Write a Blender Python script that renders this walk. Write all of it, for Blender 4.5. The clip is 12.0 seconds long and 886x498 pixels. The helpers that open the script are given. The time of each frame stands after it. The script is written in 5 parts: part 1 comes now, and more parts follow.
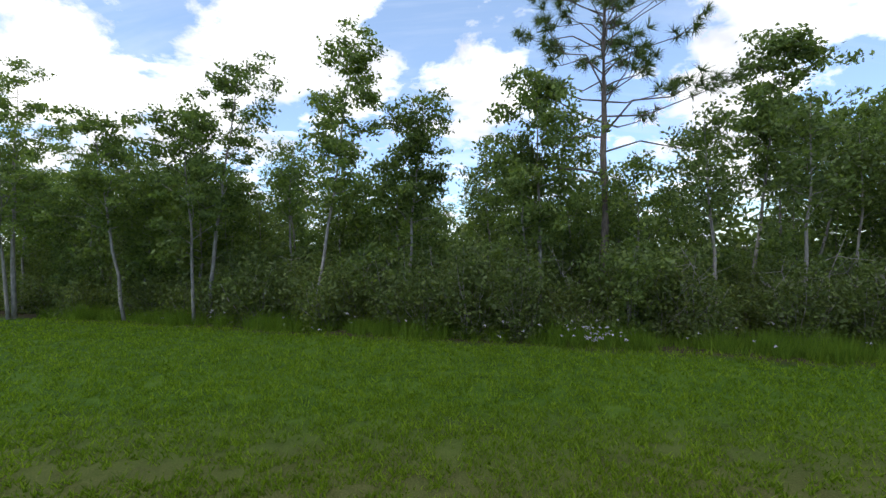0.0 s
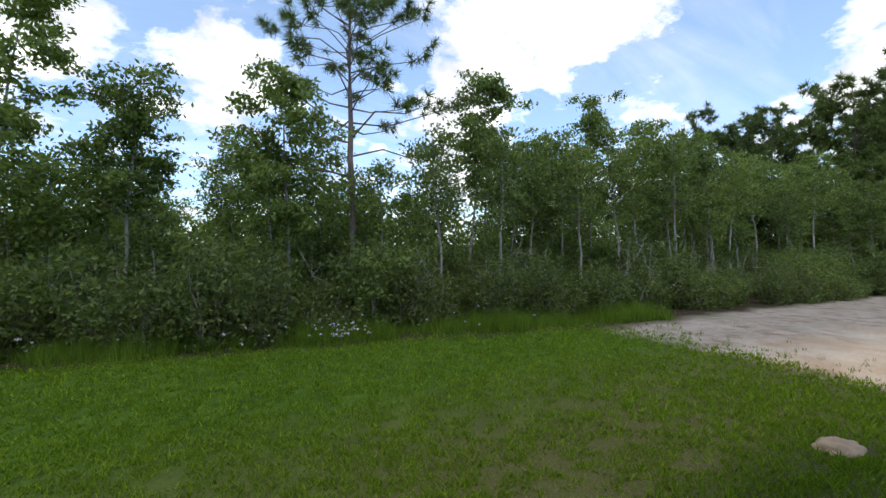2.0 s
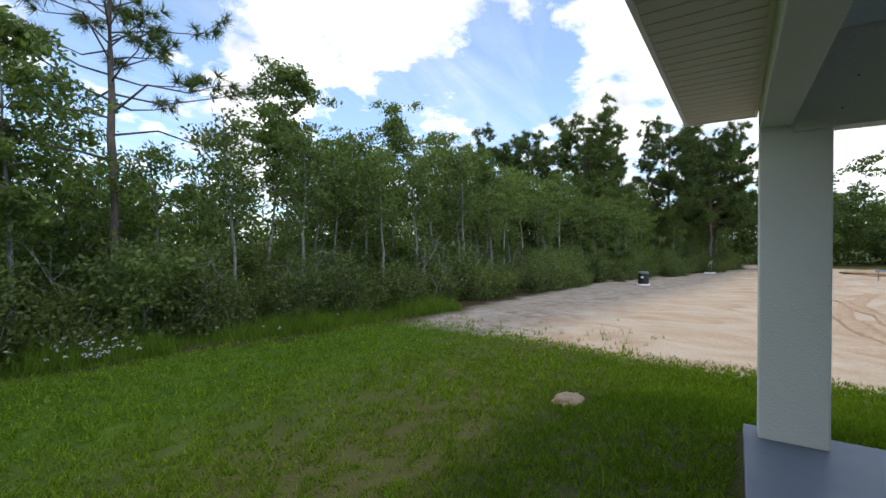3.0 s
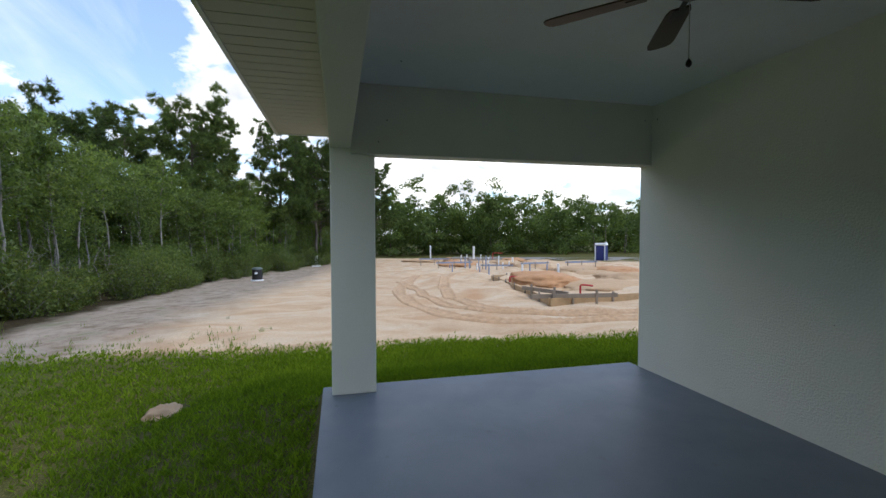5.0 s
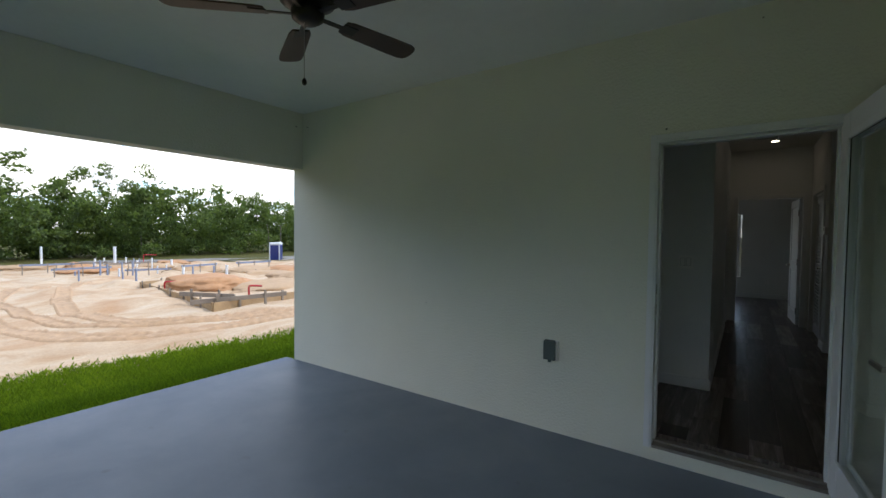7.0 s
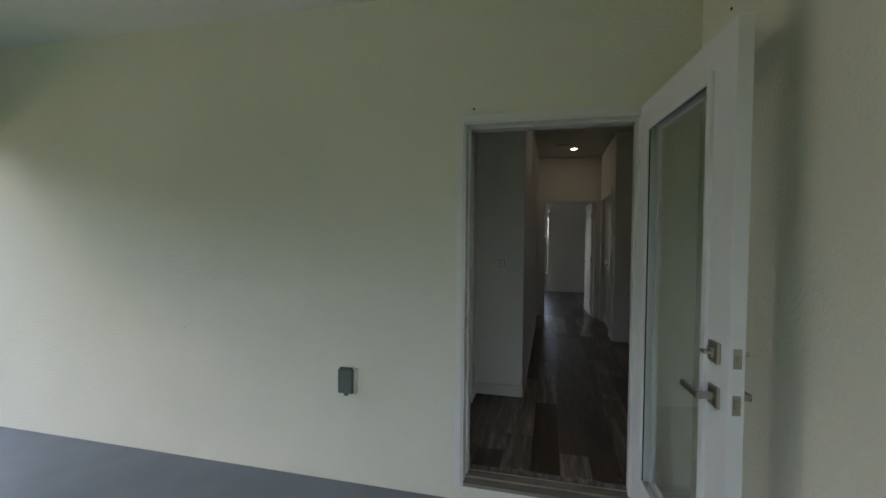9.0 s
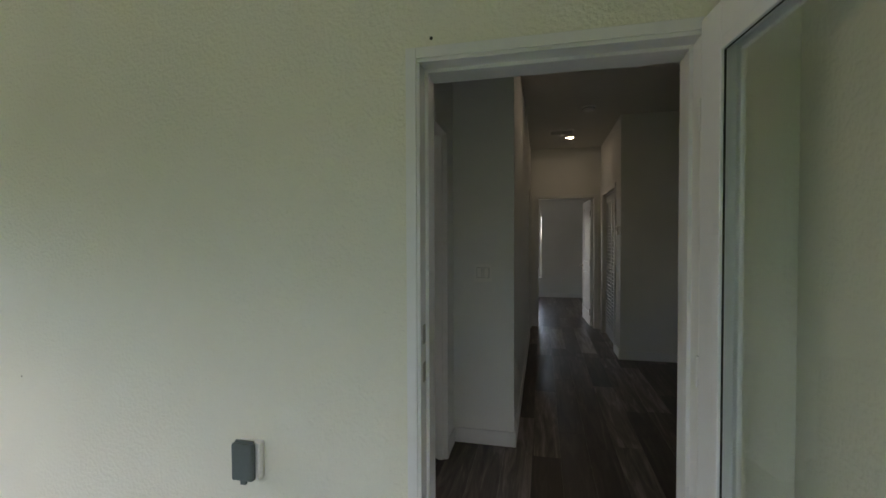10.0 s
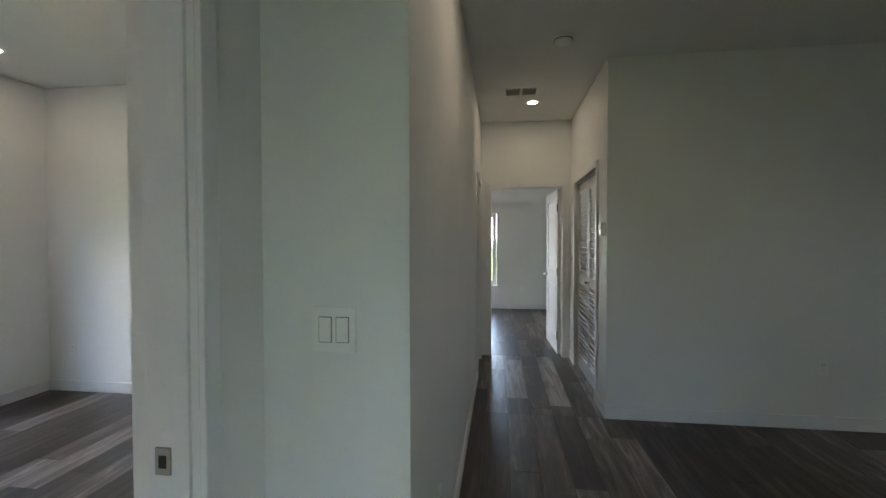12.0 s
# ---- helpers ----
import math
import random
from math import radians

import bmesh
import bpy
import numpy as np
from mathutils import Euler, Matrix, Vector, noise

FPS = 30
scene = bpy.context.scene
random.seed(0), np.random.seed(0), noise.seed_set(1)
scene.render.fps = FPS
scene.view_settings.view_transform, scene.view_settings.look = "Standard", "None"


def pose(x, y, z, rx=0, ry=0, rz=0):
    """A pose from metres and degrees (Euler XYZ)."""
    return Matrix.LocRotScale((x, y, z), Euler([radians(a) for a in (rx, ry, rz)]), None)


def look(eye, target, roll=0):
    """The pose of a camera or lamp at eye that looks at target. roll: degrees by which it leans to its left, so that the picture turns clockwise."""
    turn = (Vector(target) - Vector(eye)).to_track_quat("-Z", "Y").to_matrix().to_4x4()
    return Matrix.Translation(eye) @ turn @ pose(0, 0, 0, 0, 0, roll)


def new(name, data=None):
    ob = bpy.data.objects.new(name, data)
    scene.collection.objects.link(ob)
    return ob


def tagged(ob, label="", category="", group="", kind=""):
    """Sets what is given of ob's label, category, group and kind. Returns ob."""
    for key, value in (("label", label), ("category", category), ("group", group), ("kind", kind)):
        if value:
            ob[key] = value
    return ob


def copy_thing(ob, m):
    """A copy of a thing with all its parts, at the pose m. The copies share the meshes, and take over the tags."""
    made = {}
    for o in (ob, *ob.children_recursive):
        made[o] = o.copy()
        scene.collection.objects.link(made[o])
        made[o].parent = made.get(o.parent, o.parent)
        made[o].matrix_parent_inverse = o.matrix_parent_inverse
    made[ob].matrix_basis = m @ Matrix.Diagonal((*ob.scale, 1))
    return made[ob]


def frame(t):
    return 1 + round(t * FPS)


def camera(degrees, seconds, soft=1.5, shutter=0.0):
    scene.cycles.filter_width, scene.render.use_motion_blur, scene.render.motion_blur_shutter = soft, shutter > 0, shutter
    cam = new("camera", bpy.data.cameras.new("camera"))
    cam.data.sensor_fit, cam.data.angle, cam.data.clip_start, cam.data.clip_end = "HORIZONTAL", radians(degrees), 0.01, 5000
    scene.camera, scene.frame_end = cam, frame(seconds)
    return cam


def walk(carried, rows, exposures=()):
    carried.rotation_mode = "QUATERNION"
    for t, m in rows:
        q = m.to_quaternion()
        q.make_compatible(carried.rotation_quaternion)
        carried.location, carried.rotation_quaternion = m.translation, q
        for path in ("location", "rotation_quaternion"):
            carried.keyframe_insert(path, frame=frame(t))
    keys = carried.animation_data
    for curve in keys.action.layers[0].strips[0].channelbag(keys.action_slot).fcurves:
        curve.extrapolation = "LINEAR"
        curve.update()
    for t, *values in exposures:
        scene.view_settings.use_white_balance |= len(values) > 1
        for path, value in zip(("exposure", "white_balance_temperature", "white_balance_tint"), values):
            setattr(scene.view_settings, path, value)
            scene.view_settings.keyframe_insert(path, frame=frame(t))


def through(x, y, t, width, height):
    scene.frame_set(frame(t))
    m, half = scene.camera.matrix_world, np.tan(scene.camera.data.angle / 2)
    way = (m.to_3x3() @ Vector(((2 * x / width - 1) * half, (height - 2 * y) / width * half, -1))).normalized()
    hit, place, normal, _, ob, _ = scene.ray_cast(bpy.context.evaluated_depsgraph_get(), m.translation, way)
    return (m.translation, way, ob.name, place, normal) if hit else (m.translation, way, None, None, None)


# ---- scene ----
cam = camera(91.7, 12.0)
PATH = [
    (0, (-0.361, -0.136, 1.491), (-0.325, -2.136, 1.48), -0.5),
    (0.5, (-0.445, -0.089, 1.49), (-0.69, -2.074, 1.478), -0.8),
    (1, (-0.511, -0.042, 1.49), (-1.008, -1.979, 1.474), -0.7),
    (1.5, (-0.554, 0.0, 1.491), (-1.293, -1.858, 1.47), -0.8),
    (2, (-0.569, 0.043, 1.493), (-1.576, -1.685, 1.467), -1.0),
    (2.5, (-0.559, 0.098, 1.499), (-1.883, -1.401, 1.466), -0.8),
    (3, (-0.548, 0.143, 1.511), (-2.199, -0.985, 1.466), -0.6),
    (3.5, (-0.517, 0.204, 1.512), (-2.391, -0.493, 1.457), -0.6),
    (3.7, (-0.504, 0.225, 1.512), (-2.425, -0.329, 1.456), -0.5),
    (5.3, (-0.384, 0.381, 1.512), (-2.257, 1.079, 1.439), 0.0),
    (5.5, (-0.363, 0.401, 1.512), (-2.178, 1.239, 1.44), 0.1),
    (6, (-0.298, 0.444, 1.506), (-1.932, 1.595, 1.437), 0.4),
    (6.5, (-0.241, 0.484, 1.509), (-1.655, 1.898, 1.440), 0.3),
    (7, (-0.216, 0.493, 1.512), (-1.366, 2.128, 1.443), 0.55),
    (7.5, (-0.184, 0.506, 1.517), (-1.109, 2.278, 1.447), 0.7),
    (7.7, (-0.171, 0.530, 1.519), (-1.010, 2.345, 1.454), 0.85),
    (9.3, (-0.26, 1.514, 1.505), (-0.72, 3.459, 1.452), 0.2),
    (9.5, (-0.271, 1.673, 1.505), (-0.73, 3.619, 1.46), -0.1),
    (10, (-0.275, 2.168, 1.503), (-0.725, 4.116, 1.458), -0.2),
    (10.5, (-0.292, 2.667, 1.501), (-0.733, 4.617, 1.453), -0.2),
    (11, (-0.292, 3.14, 1.512), (-0.727, 5.091, 1.464), -0.0),
    (11.5, (-0.263, 3.572, 1.524), (-0.662, 5.531, 1.478), -0.1),
    (12, (-0.222, 3.949, 1.519), (-0.487, 5.931, 1.474), -0.1),
]
walk(cam, [(t, look(e, g, r)) for t, e, g, r in PATH],
     exposures=[(0.0, -0.32, 6550, 11), (3.0, -0.30, 6550, 11), (6.0, -0.18, 6570, 11), (7.0, 0.27, 6680, 11), (7.6, 0.57, 6760, 12), (9.4, 1.54, 7600, 17),
                (10.0, 1.78, 7780, 18), (11.0, 2.5, 7200, 14), (11.6, 3.34, 6880, 14), (12.0, 3.48, 6880, 14)])

# ---- daylight: bright sky with broken cloud, soft high sun ----
SUN_EL, SUN_AZ = 62.0, 30.0          # azimuth: degrees from +y towards +x


def tint(h, m=1.0):
    return (h[0] * m, h[1] * m, h[2] * m, 1.0)


class Nodes:
    """Short-hand for building a node tree."""

    def __init__(self, tree):
        self.t = tree
        tree.nodes.clear()

    def add(self, kind, **inputs):
        n = self.t.nodes.new(kind)
        for key, v in inputs.items():
            k = int(key[1:]) if key[0] == "i" and key[1:].isdigit() else key.replace("_", " ")
            if hasattr(v, "is_linked"):
                self.t.links.new(v, n.inputs[k])
            else:
                n.inputs[k].default_value = v
        return n

    def ramp(self, fac, stops, interp="LINEAR"):
        n = self.t.nodes.new("ShaderNodeValToRGB")
        n.color_ramp.interpolation = interp
        while len(n.color_ramp.elements) < len(stops):
            n.color_ramp.elements.new(0.5)
        for e, (p, c) in zip(n.color_ramp.elements, stops):
            e.position = p
            e.color = c if len(c) == 4 else (*c, 1)
        self.t.links.new(fac, n.inputs[0])
        return n.outputs[0]

    def mix(self, fac, a, b, blend="MIX"):
        n = self.t.nodes.new("ShaderNodeMix")
        n.data_type, n.blend_type = "RGBA", blend
        for k, v in ((0, fac), (6, a), (7, b)):
            if hasattr(v, "is_linked"):
                self.t.links.new(v, n.inputs[k])
            else:
                n.inputs[k].default_value = v if k == 0 or len(v) == 4 else (*v, 1)
        return n.outputs[2]

    def math(self, op, a, b=0.0, c=0.0):
        n = self.t.nodes.new("ShaderNodeMath")
        n.operation = op
        for k, v in enumerate((a, b, c)):
            if hasattr(v, "is_linked"):
                self.t.links.new(v, n.inputs[k])
            else:
                n.inputs[k].default_value = v
        return n.outputs[0]

    def noise(self, vec, scale, detail=3.0, rough=0.55, distortion=0.0):
        return self.add("ShaderNodeTexNoise", Vector=vec, Scale=scale, Detail=detail, Roughness=rough, Distortion=distortion).outputs[0]


world = bpy.data.worlds.new("sky")
scene.world = world
world.use_nodes = True
N = Nodes(world.node_tree)
sky = N.add("ShaderNodeTexSky")
sky.sky_type, sky.sun_disc, sky.sun_elevation, sky.sun_rotation = "NISHITA", False, radians(SUN_EL), radians(SUN_AZ)
sky.air_density, sky.dust_density, sky.ozone_density = 1.0, 0.6, 1.6
way = N.add("ShaderNodeTexCoord").outputs["Generated"]
sep = N.add("ShaderNodeSeparateXYZ", Vector=way)
up = N.math("ADD", N.math("ABSOLUTE", sep.outputs[2]), 0.30)
flat = N.add("ShaderNodeCombineXYZ", X=N.math("DIVIDE", sep.outputs[0], up), Y=N.math("DIVIDE", sep.outputs[1], up), Z=0.35)
heap = N.noise(N.add("ShaderNodeMapping", Vector=flat.outputs[0], Location=(3.1, 1.7, 0.0)).outputs[0], 1.7, 9.0, 0.50, 0.15)
ragged = N.noise(flat.outputs[0], 5.5, 10.0, 0.62, 0.2)
heap = N.math("ADD", N.math("MULTIPLY", N.math("SUBTRACT", heap, 0.5), 0.45), N.math("MULTIPLY", ragged, 0.95))
heap = N.math("ADD", heap, -0.015)
# heaped clouds and blue gaps: azimuth from +y towards +x, elevation, radius (degrees), how thick (gaps are negative)
CLOUDS = ((137, 17, 8, 1.0), (149, 14, 7, 0.8), (156, 24, 7, 0.9), (165, 28, 7, 1.0), (168, 20, 4, 0.8), (-177, 20, 6, 1.0), (-150, 15, 6, 0.7), (-141, 26, 9, 1.1),
          (-128, 26, 6, 0.9), (-124, 15, 4, 0.8), (-103, 15, 7, 1.0), (-100, 27, 7, 0.8), (-79, 8, 10, 0.8), (-58, 9, 10, 0.9),
          (144, 24, 5, -0.9), (177, 29, 7, -0.8), (-137, 15, 5, -0.8), (-129, 19, 4, -0.9), (-116, 20, 6, -1.0), (-110, 20, 4, -0.8), (-160, 22, 7, -0.6))
for c_az, c_el, c_r, c_k in CLOUDS:
    c_az, c_el = radians(c_az), radians(c_el)
    toward = N.add("ShaderNodeVectorMath", i0=way, i1=(math.sin(c_az) * math.cos(c_el), math.cos(c_az) * math.cos(c_el), math.sin(c_el)))
    toward.operation = "DOT_PRODUCT"
    near = N.math("EXPONENT", N.math("MULTIPLY", N.math("SUBTRACT", toward.outputs["Value"], 1.0), 2.0 / radians(c_r) ** 2))
    heap = N.math("ADD", heap, N.math("MULTIPLY", near, 0.24 * c_k))
cover = N.ramp(heap, [(0.45, (0, 0, 0)), (0.59, (1, 1, 1))])
wisp = N.noise(N.add("ShaderNodeMapping", Vector=flat.outputs[0], Scale=(0.5, 2.2, 1.0), Rotation=(0, 0, 0.5)).outputs[0], 1.6, 8.0, 0.6, 0.6)
cover = N.math("MAXIMUM", cover, N.math("MULTIPLY", N.ramp(wisp, [(0.48, (0, 0, 0)), (0.75, (1, 1, 1))]), 0.25))
inner = N.noise(flat.outputs[0], 3.4, 7.0, 0.58)
cloud = N.ramp(inner, [(0.30, (6.6, 7.0, 7.7)), (0.46, (10.2, 10.4, 10.8)), (0.62, (14.5, 14.5, 14.5))])
blue = N.mix(0.20, N.mix(1.0, sky.outputs[0], (1.50, 1.75, 2.0), "MULTIPLY"), (8.2, 10.5, 12.8))
air = N.mix(cover, blue, cloud)
bg = N.add("ShaderNodeBackground", Color=air, Strength=0.15)
N.t.links.new(bg.outputs[0], N.add("ShaderNodeOutputWorld").inputs[0])

sun = new("sun", bpy.data.lights.new("sun", "SUN"))
sun.data.energy, sun.data.angle, sun.data.color = 1.9, radians(10), (1.0, 0.94, 0.84)
az, el = radians(SUN_AZ), radians(SUN_EL)
sun.matrix_world = look((math.sin(az) * math.cos(el) * 30, math.cos(az) * math.cos(el) * 30, math.sin(el) * 30), (0, 0, 0))


# ---- materials ----
def surface(name):
    m = bpy.data.materials.new(name)
    m.use_nodes = True
    n = Nodes(m.node_tree)
    return m, n, n.add("ShaderNodeTexCoord").outputs["Object"]


def finish(n, color, rough=0.6, metal=0.0, bump=None, strength=0.3, distance=0.01, **more):
    b = n.add("ShaderNodeBsdfPrincipled", Base_Color=color, Roughness=rough, Metallic=metal, **more)
    if bump is not None:
        n.t.links.new(n.add("ShaderNodeBump", Height=bump, Strength=strength, Distance=distance).outputs[0], b.inputs["Normal"])
    n.t.links.new(b.outputs[0], n.add("ShaderNodeOutputMaterial").inputs[0])
    return b


def plain(name, rgb, rough=0.5, metal=0.0, vary=0.08, scale=6.0, bump_scale=0.0, bump=0.1, **more):
    """A paint, plastic or metal with faint unevenness at two scales."""
    m, n, p = surface(name)
    a = n.noise(p, scale, 4)
    b = n.noise(p, scale * 9, 3)
    k = n.math("ADD", n.math("MULTIPLY", a, 0.65), n.math("MULTIPLY", b, 0.35))
    c = n.ramp(k, [(0.25, tint(rgb, 1 - vary)), (0.75, tint(rgb, 1 + vary))])
    r = n.math("ADD", n.math("MULTIPLY", b, 0.12), rough - 0.06)
    h = n.noise(p, bump_scale, 3) if bump_scale else None
    finish(n, c, r, metal, h, bump, 0.004, **more)
    return m


def make_stucco():
    m, n, p = surface("stucco")
    big = n.noise(p, 0.9, 4)
    fine = n.noise(p, 62.0, 3, 0.5, 0.1)
    lumps = n.add("ShaderNodeTexVoronoi", Vector=p, Scale=52.0).outputs[0]
    c = n.ramp(big, [(0.3, (0.73, 0.725, 0.64)), (0.7, (0.79, 0.785, 0.695))])
    cell = n.add("ShaderNodeTexVoronoi", Vector=p, Scale=2.1)
    chosen = n.ramp(cell.outputs["Color"], [(0.60, (0, 0, 0)), (0.61, (1, 1, 1))])
    fleck = n.math("MULTIPLY", chosen, n.ramp(cell.outputs["Distance"], [(0.010, (1, 1, 1)), (0.016, (0, 0, 0))]))
    c = n.mix(n.math("MULTIPLY", fleck, 0.75), c, (0.07, 0.06, 0.045))
    h = n.math("ADD", n.ramp(fine, [(0.36, (0, 0, 0)), (0.66, (1, 1, 1))]), n.math("MULTIPLY", lumps, 0.5))
    finish(n, c, 0.78, 0, h, 0.28, 0.006)
    return m


def make_plaster():
    m, n, p = surface("interior_paint")
    c = n.ramp(n.noise(p, 1.3, 4), [(0.3, (0.75, 0.76, 0.75)), (0.7, (0.80, 0.81, 0.80))])
    h = n.noise(p, 90.0, 3, 0.6)
    finish(n, c, 0.62, 0, h, 0.12, 0.003)
    return m


def make_slab():
    m, n, p = surface("painted_concrete")
    big = n.noise(p, 1.1, 6, 0.6, 0.4)
    c = n.ramp(big, [(0.25, (0.120, 0.145, 0.180)), (0.55, (0.155, 0.183, 0.222)), (0.8, (0.19, 0.215, 0.25))])
    stain = n.ramp(n.noise(p, 5.0, 3, 0.5), [(0.70, (1, 1, 1)), (0.80, (0.78, 0.72, 0.68))])
    c = n.mix(1.0, c, stain, "MULTIPLY")
    r = n.math("ADD", n.math("MULTIPLY", n.noise(p, 3.0, 5), 0.3), 0.34)
    finish(n, c, r, 0, n.noise(p, 60.0, 5, 0.65), 0.12, 0.004)
    return m


def make_plank():
    m, n, p = surface("vinyl_plank")
    rnd = n.add("ShaderNodeObjectInfo").outputs["Random"]
    off = n.add("ShaderNodeCombineXYZ", X=n.math("MULTIPLY", rnd, 13.0), Y=n.math("MULTIPLY", rnd, 41.0), Z=0.0)
    q = n.add("ShaderNodeVectorMath", i0=p, i1=off.outputs[0]).outputs[0]
    q = n.add("ShaderNodeMapping", Vector=q, Scale=(9.0, 0.9, 1.0)).outputs[0]
    grain = n.noise(q, 2.2, 7, 0.62, 0.8)
    fine = n.noise(n.add("ShaderNodeMapping", Vector=q, Scale=(6.0, 1.4, 1)).outputs[0], 3.0, 4, 0.6)
    k = n.math("ADD", n.math("MULTIPLY", grain, 0.8), n.math("MULTIPLY", n.math("SUBTRACT", rnd, 0.5), 0.36))
    k = n.math("ADD", k, n.math("MULTIPLY", fine, 0.2))
    c = n.ramp(k, [(0.34, (0.028, 0.020, 0.016)), (0.48, (0.062, 0.046, 0.038)), (0.60, (0.122, 0.097, 0.083)), (0.74, (0.26, 0.225, 0.20))])
    finish(n, c, n.math("ADD", n.math("MULTIPLY", fine, 0.2), 0.25), 0, fine, 0.1, 0.002)
    return m


def make_ground():
    """Lawn soil, pale sand of the building lot and leaf litter under the wood, by where they lie."""
    m, n, p = surface("ground_cover")
    s = n.add("ShaderNodeSeparateXYZ", Vector=p)
    x, y = s.outputs[0], s.outputs[1]
    ragged = n.math("MULTIPLY", n.math("SUBTRACT", n.noise(p, 0.8, 6, 0.65), 0.5), 2.6)
    edge = n.math("ADD", n.math("MULTIPLY", n.math("MINIMUM", y, 0.0), 0.2), n.math("MULTIPLY", n.math("MAXIMUM", y, 0.0), 0.09))
    d = n.math("SUBTRACT", n.math("SUBTRACT", edge, 7.65), x)          # > 0 on the sand
    d = n.math("ADD", d, ragged)
    sandy = n.ramp(n.math("ADD", n.math("MULTIPLY", d, 0.5), 0.5), [(0.30, (0, 0, 0)), (0.75, (1, 1, 1))])
    wood = n.math("SUBTRACT", n.math("ADD", n.math("MULTIPLY", n.math("MAXIMUM", x, -9.5), -0.33), -9.6), y)
    wood = n.math("ADD", wood, n.math("MULTIPLY", ragged, 0.5))
    litter = n.ramp(n.math("ADD", n.math("MULTIPLY", wood, 0.5), 0.5), [(0.4, (0, 0, 0)), (0.7, (1, 1, 1))])
    clod = n.math("ADD", n.math("MULTIPLY", n.noise(p, 3.0, 6, 0.65), 0.5), n.math("MULTIPLY", n.noise(p, 55.0, 4, 0.7), 0.5))
    turf = n.ramp(clod, [(0.36, (0.014, 0.030, 0.004)), (0.50, (0.048, 0.095, 0.010)), (0.64, (0.085, 0.135, 0.020))])
    thatch = n.ramp(n.noise(p, 60.0, 5, 0.75), [(0.36, (0.040, 0.042, 0.012)), (0.55, (0.105, 0.090, 0.036)), (0.72, (0.25, 0.19, 0.11))])
    near = n.ramp(n.math("MULTIPLY", n.math("ADD", n.math("MULTIPLY", y, -1.0), n.math("MULTIPLY", ragged, 0.6)), 0.1), [(0.30, (1, 1, 1)), (0.55, (0, 0, 0))])
    turf = n.mix(n.math("MULTIPLY", near, 0.8), turf, thatch)
    far = n.add("ShaderNodeMapping", Vector=p, Scale=(0.5, 0.3, 1.0), Rotation=(0, 0, 0.35)).outputs[0]
    band = n.noise(far, 1.6, 7, 0.62, 1.2)
    sand = n.ramp(band, [(0.28, (0.45, 0.295, 0.175)), (0.42, (0.53, 0.385, 0.255)), (0.55, (0.575, 0.45, 0.32)), (0.70, (0.61, 0.51, 0.39))])
    ring = n.add("ShaderNodeVectorMath", i0=n.add("ShaderNodeMapping", Vector=p, Location=(24.0, -12.8, 0.0), Scale=(1.0, 0.8, 0.0)).outputs[0])
    ring.operation = "LENGTH"
    arcs = n.math("SINE", n.math("ADD", n.math("MULTIPLY", ring.outputs["Value"], 3.1), n.math("MULTIPLY", n.noise(p, 0.5, 3), 2.2)))
    arcs = n.math("MULTIPLY", n.ramp(arcs, [(0.35, (0, 0, 0)), (0.85, (1, 1, 1))]), n.ramp(n.noise(p, 0.7, 5, 0.7), [(0.36, (0, 0, 0)), (0.6, (1, 1, 1))]))
    sand = n.mix(n.math("MULTIPLY", arcs, 0.16), sand, (0.29, 0.18, 0.10))
    red = n.ramp(n.noise(p, 0.33, 4, 0.6), [(0.55, (0, 0, 0)), (0.72, (1, 1, 1))])
    sand = n.mix(n.math("MULTIPLY", red, 0.6), sand, (0.44, 0.245, 0.125))
    grit = n.ramp(n.noise(p, 22.0, 4, 0.7), [(0.3, (0.82, 0.80, 0.78)), (0.6, (1.0, 1.0, 1.0))])
    sand = n.mix(1.0, sand, grit, "MULTIPLY")
    rim = n.math("ADD", n.math("MULTIPLY", n.math("SUBTRACT", -9.5, x), 0.13), -7.0)      # the wood's rim on the lot
    grey = n.math("SUBTRACT", 4.6, n.math("SUBTRACT", y, rim))
    grey = n.math("ADD", n.math("MULTIPLY", grey, 0.33), n.math("MULTIPLY", ragged, 0.30))
    grey = n.ramp(grey, [(0.0, (0, 0, 0)), (0.75, (1, 1, 1))])
    dirt = n.ramp(n.noise(p, 2.2, 7, 0.7), [(0.34, (0.07, 0.065, 0.05)), (0.5, (0.22, 0.20, 0.18)), (0.68, (0.36, 0.33, 0.30))])
    sand = n.mix(n.math("MULTIPLY", grey, 0.75), sand, dirt)
    leaf = n.ramp(n.noise(p, 7.0, 6, 0.7), [(0.3, (0.020, 0.017, 0.010)), (0.6, (0.055, 0.045, 0.025)), (0.75, (0.10, 0.075, 0.045))])
    weed = n.ramp(n.noise(p, 1.1, 6, 0.7), [(0.56, (0, 0, 0)), (0.66, (1, 1, 1))])
    sand = n.mix(n.math("MULTIPLY", n.math("MULTIPLY", weed, grey), 0.6), sand, (0.09, 0.12, 0.035))
    verge = n.ramp(n.math("ADD", n.math("MULTIPLY", n.math("SUBTRACT", n.math("ADD", n.math("MULTIPLY", x, -0.75), n.math("MULTIPLY", y, 0.66)), 45.0), 0.25), n.math("MULTIPLY", ragged, 0.3)),
                   [(0.2, (0, 0, 0)), (0.7, (1, 1, 1))])
    sandy = n.math("SUBTRACT", sandy, verge)
    c = n.mix(sandy, turf, sand)
    c = n.mix(litter, c, leaf)
    h = n.math("ADD", n.noise(p, 6.0, 6, 0.7), n.math("MULTIPLY", band, 1.5))
    finish(n, c, 0.95, 0, h, 0.5, 0.05, Specular_IOR_Level=0.08)
    return m


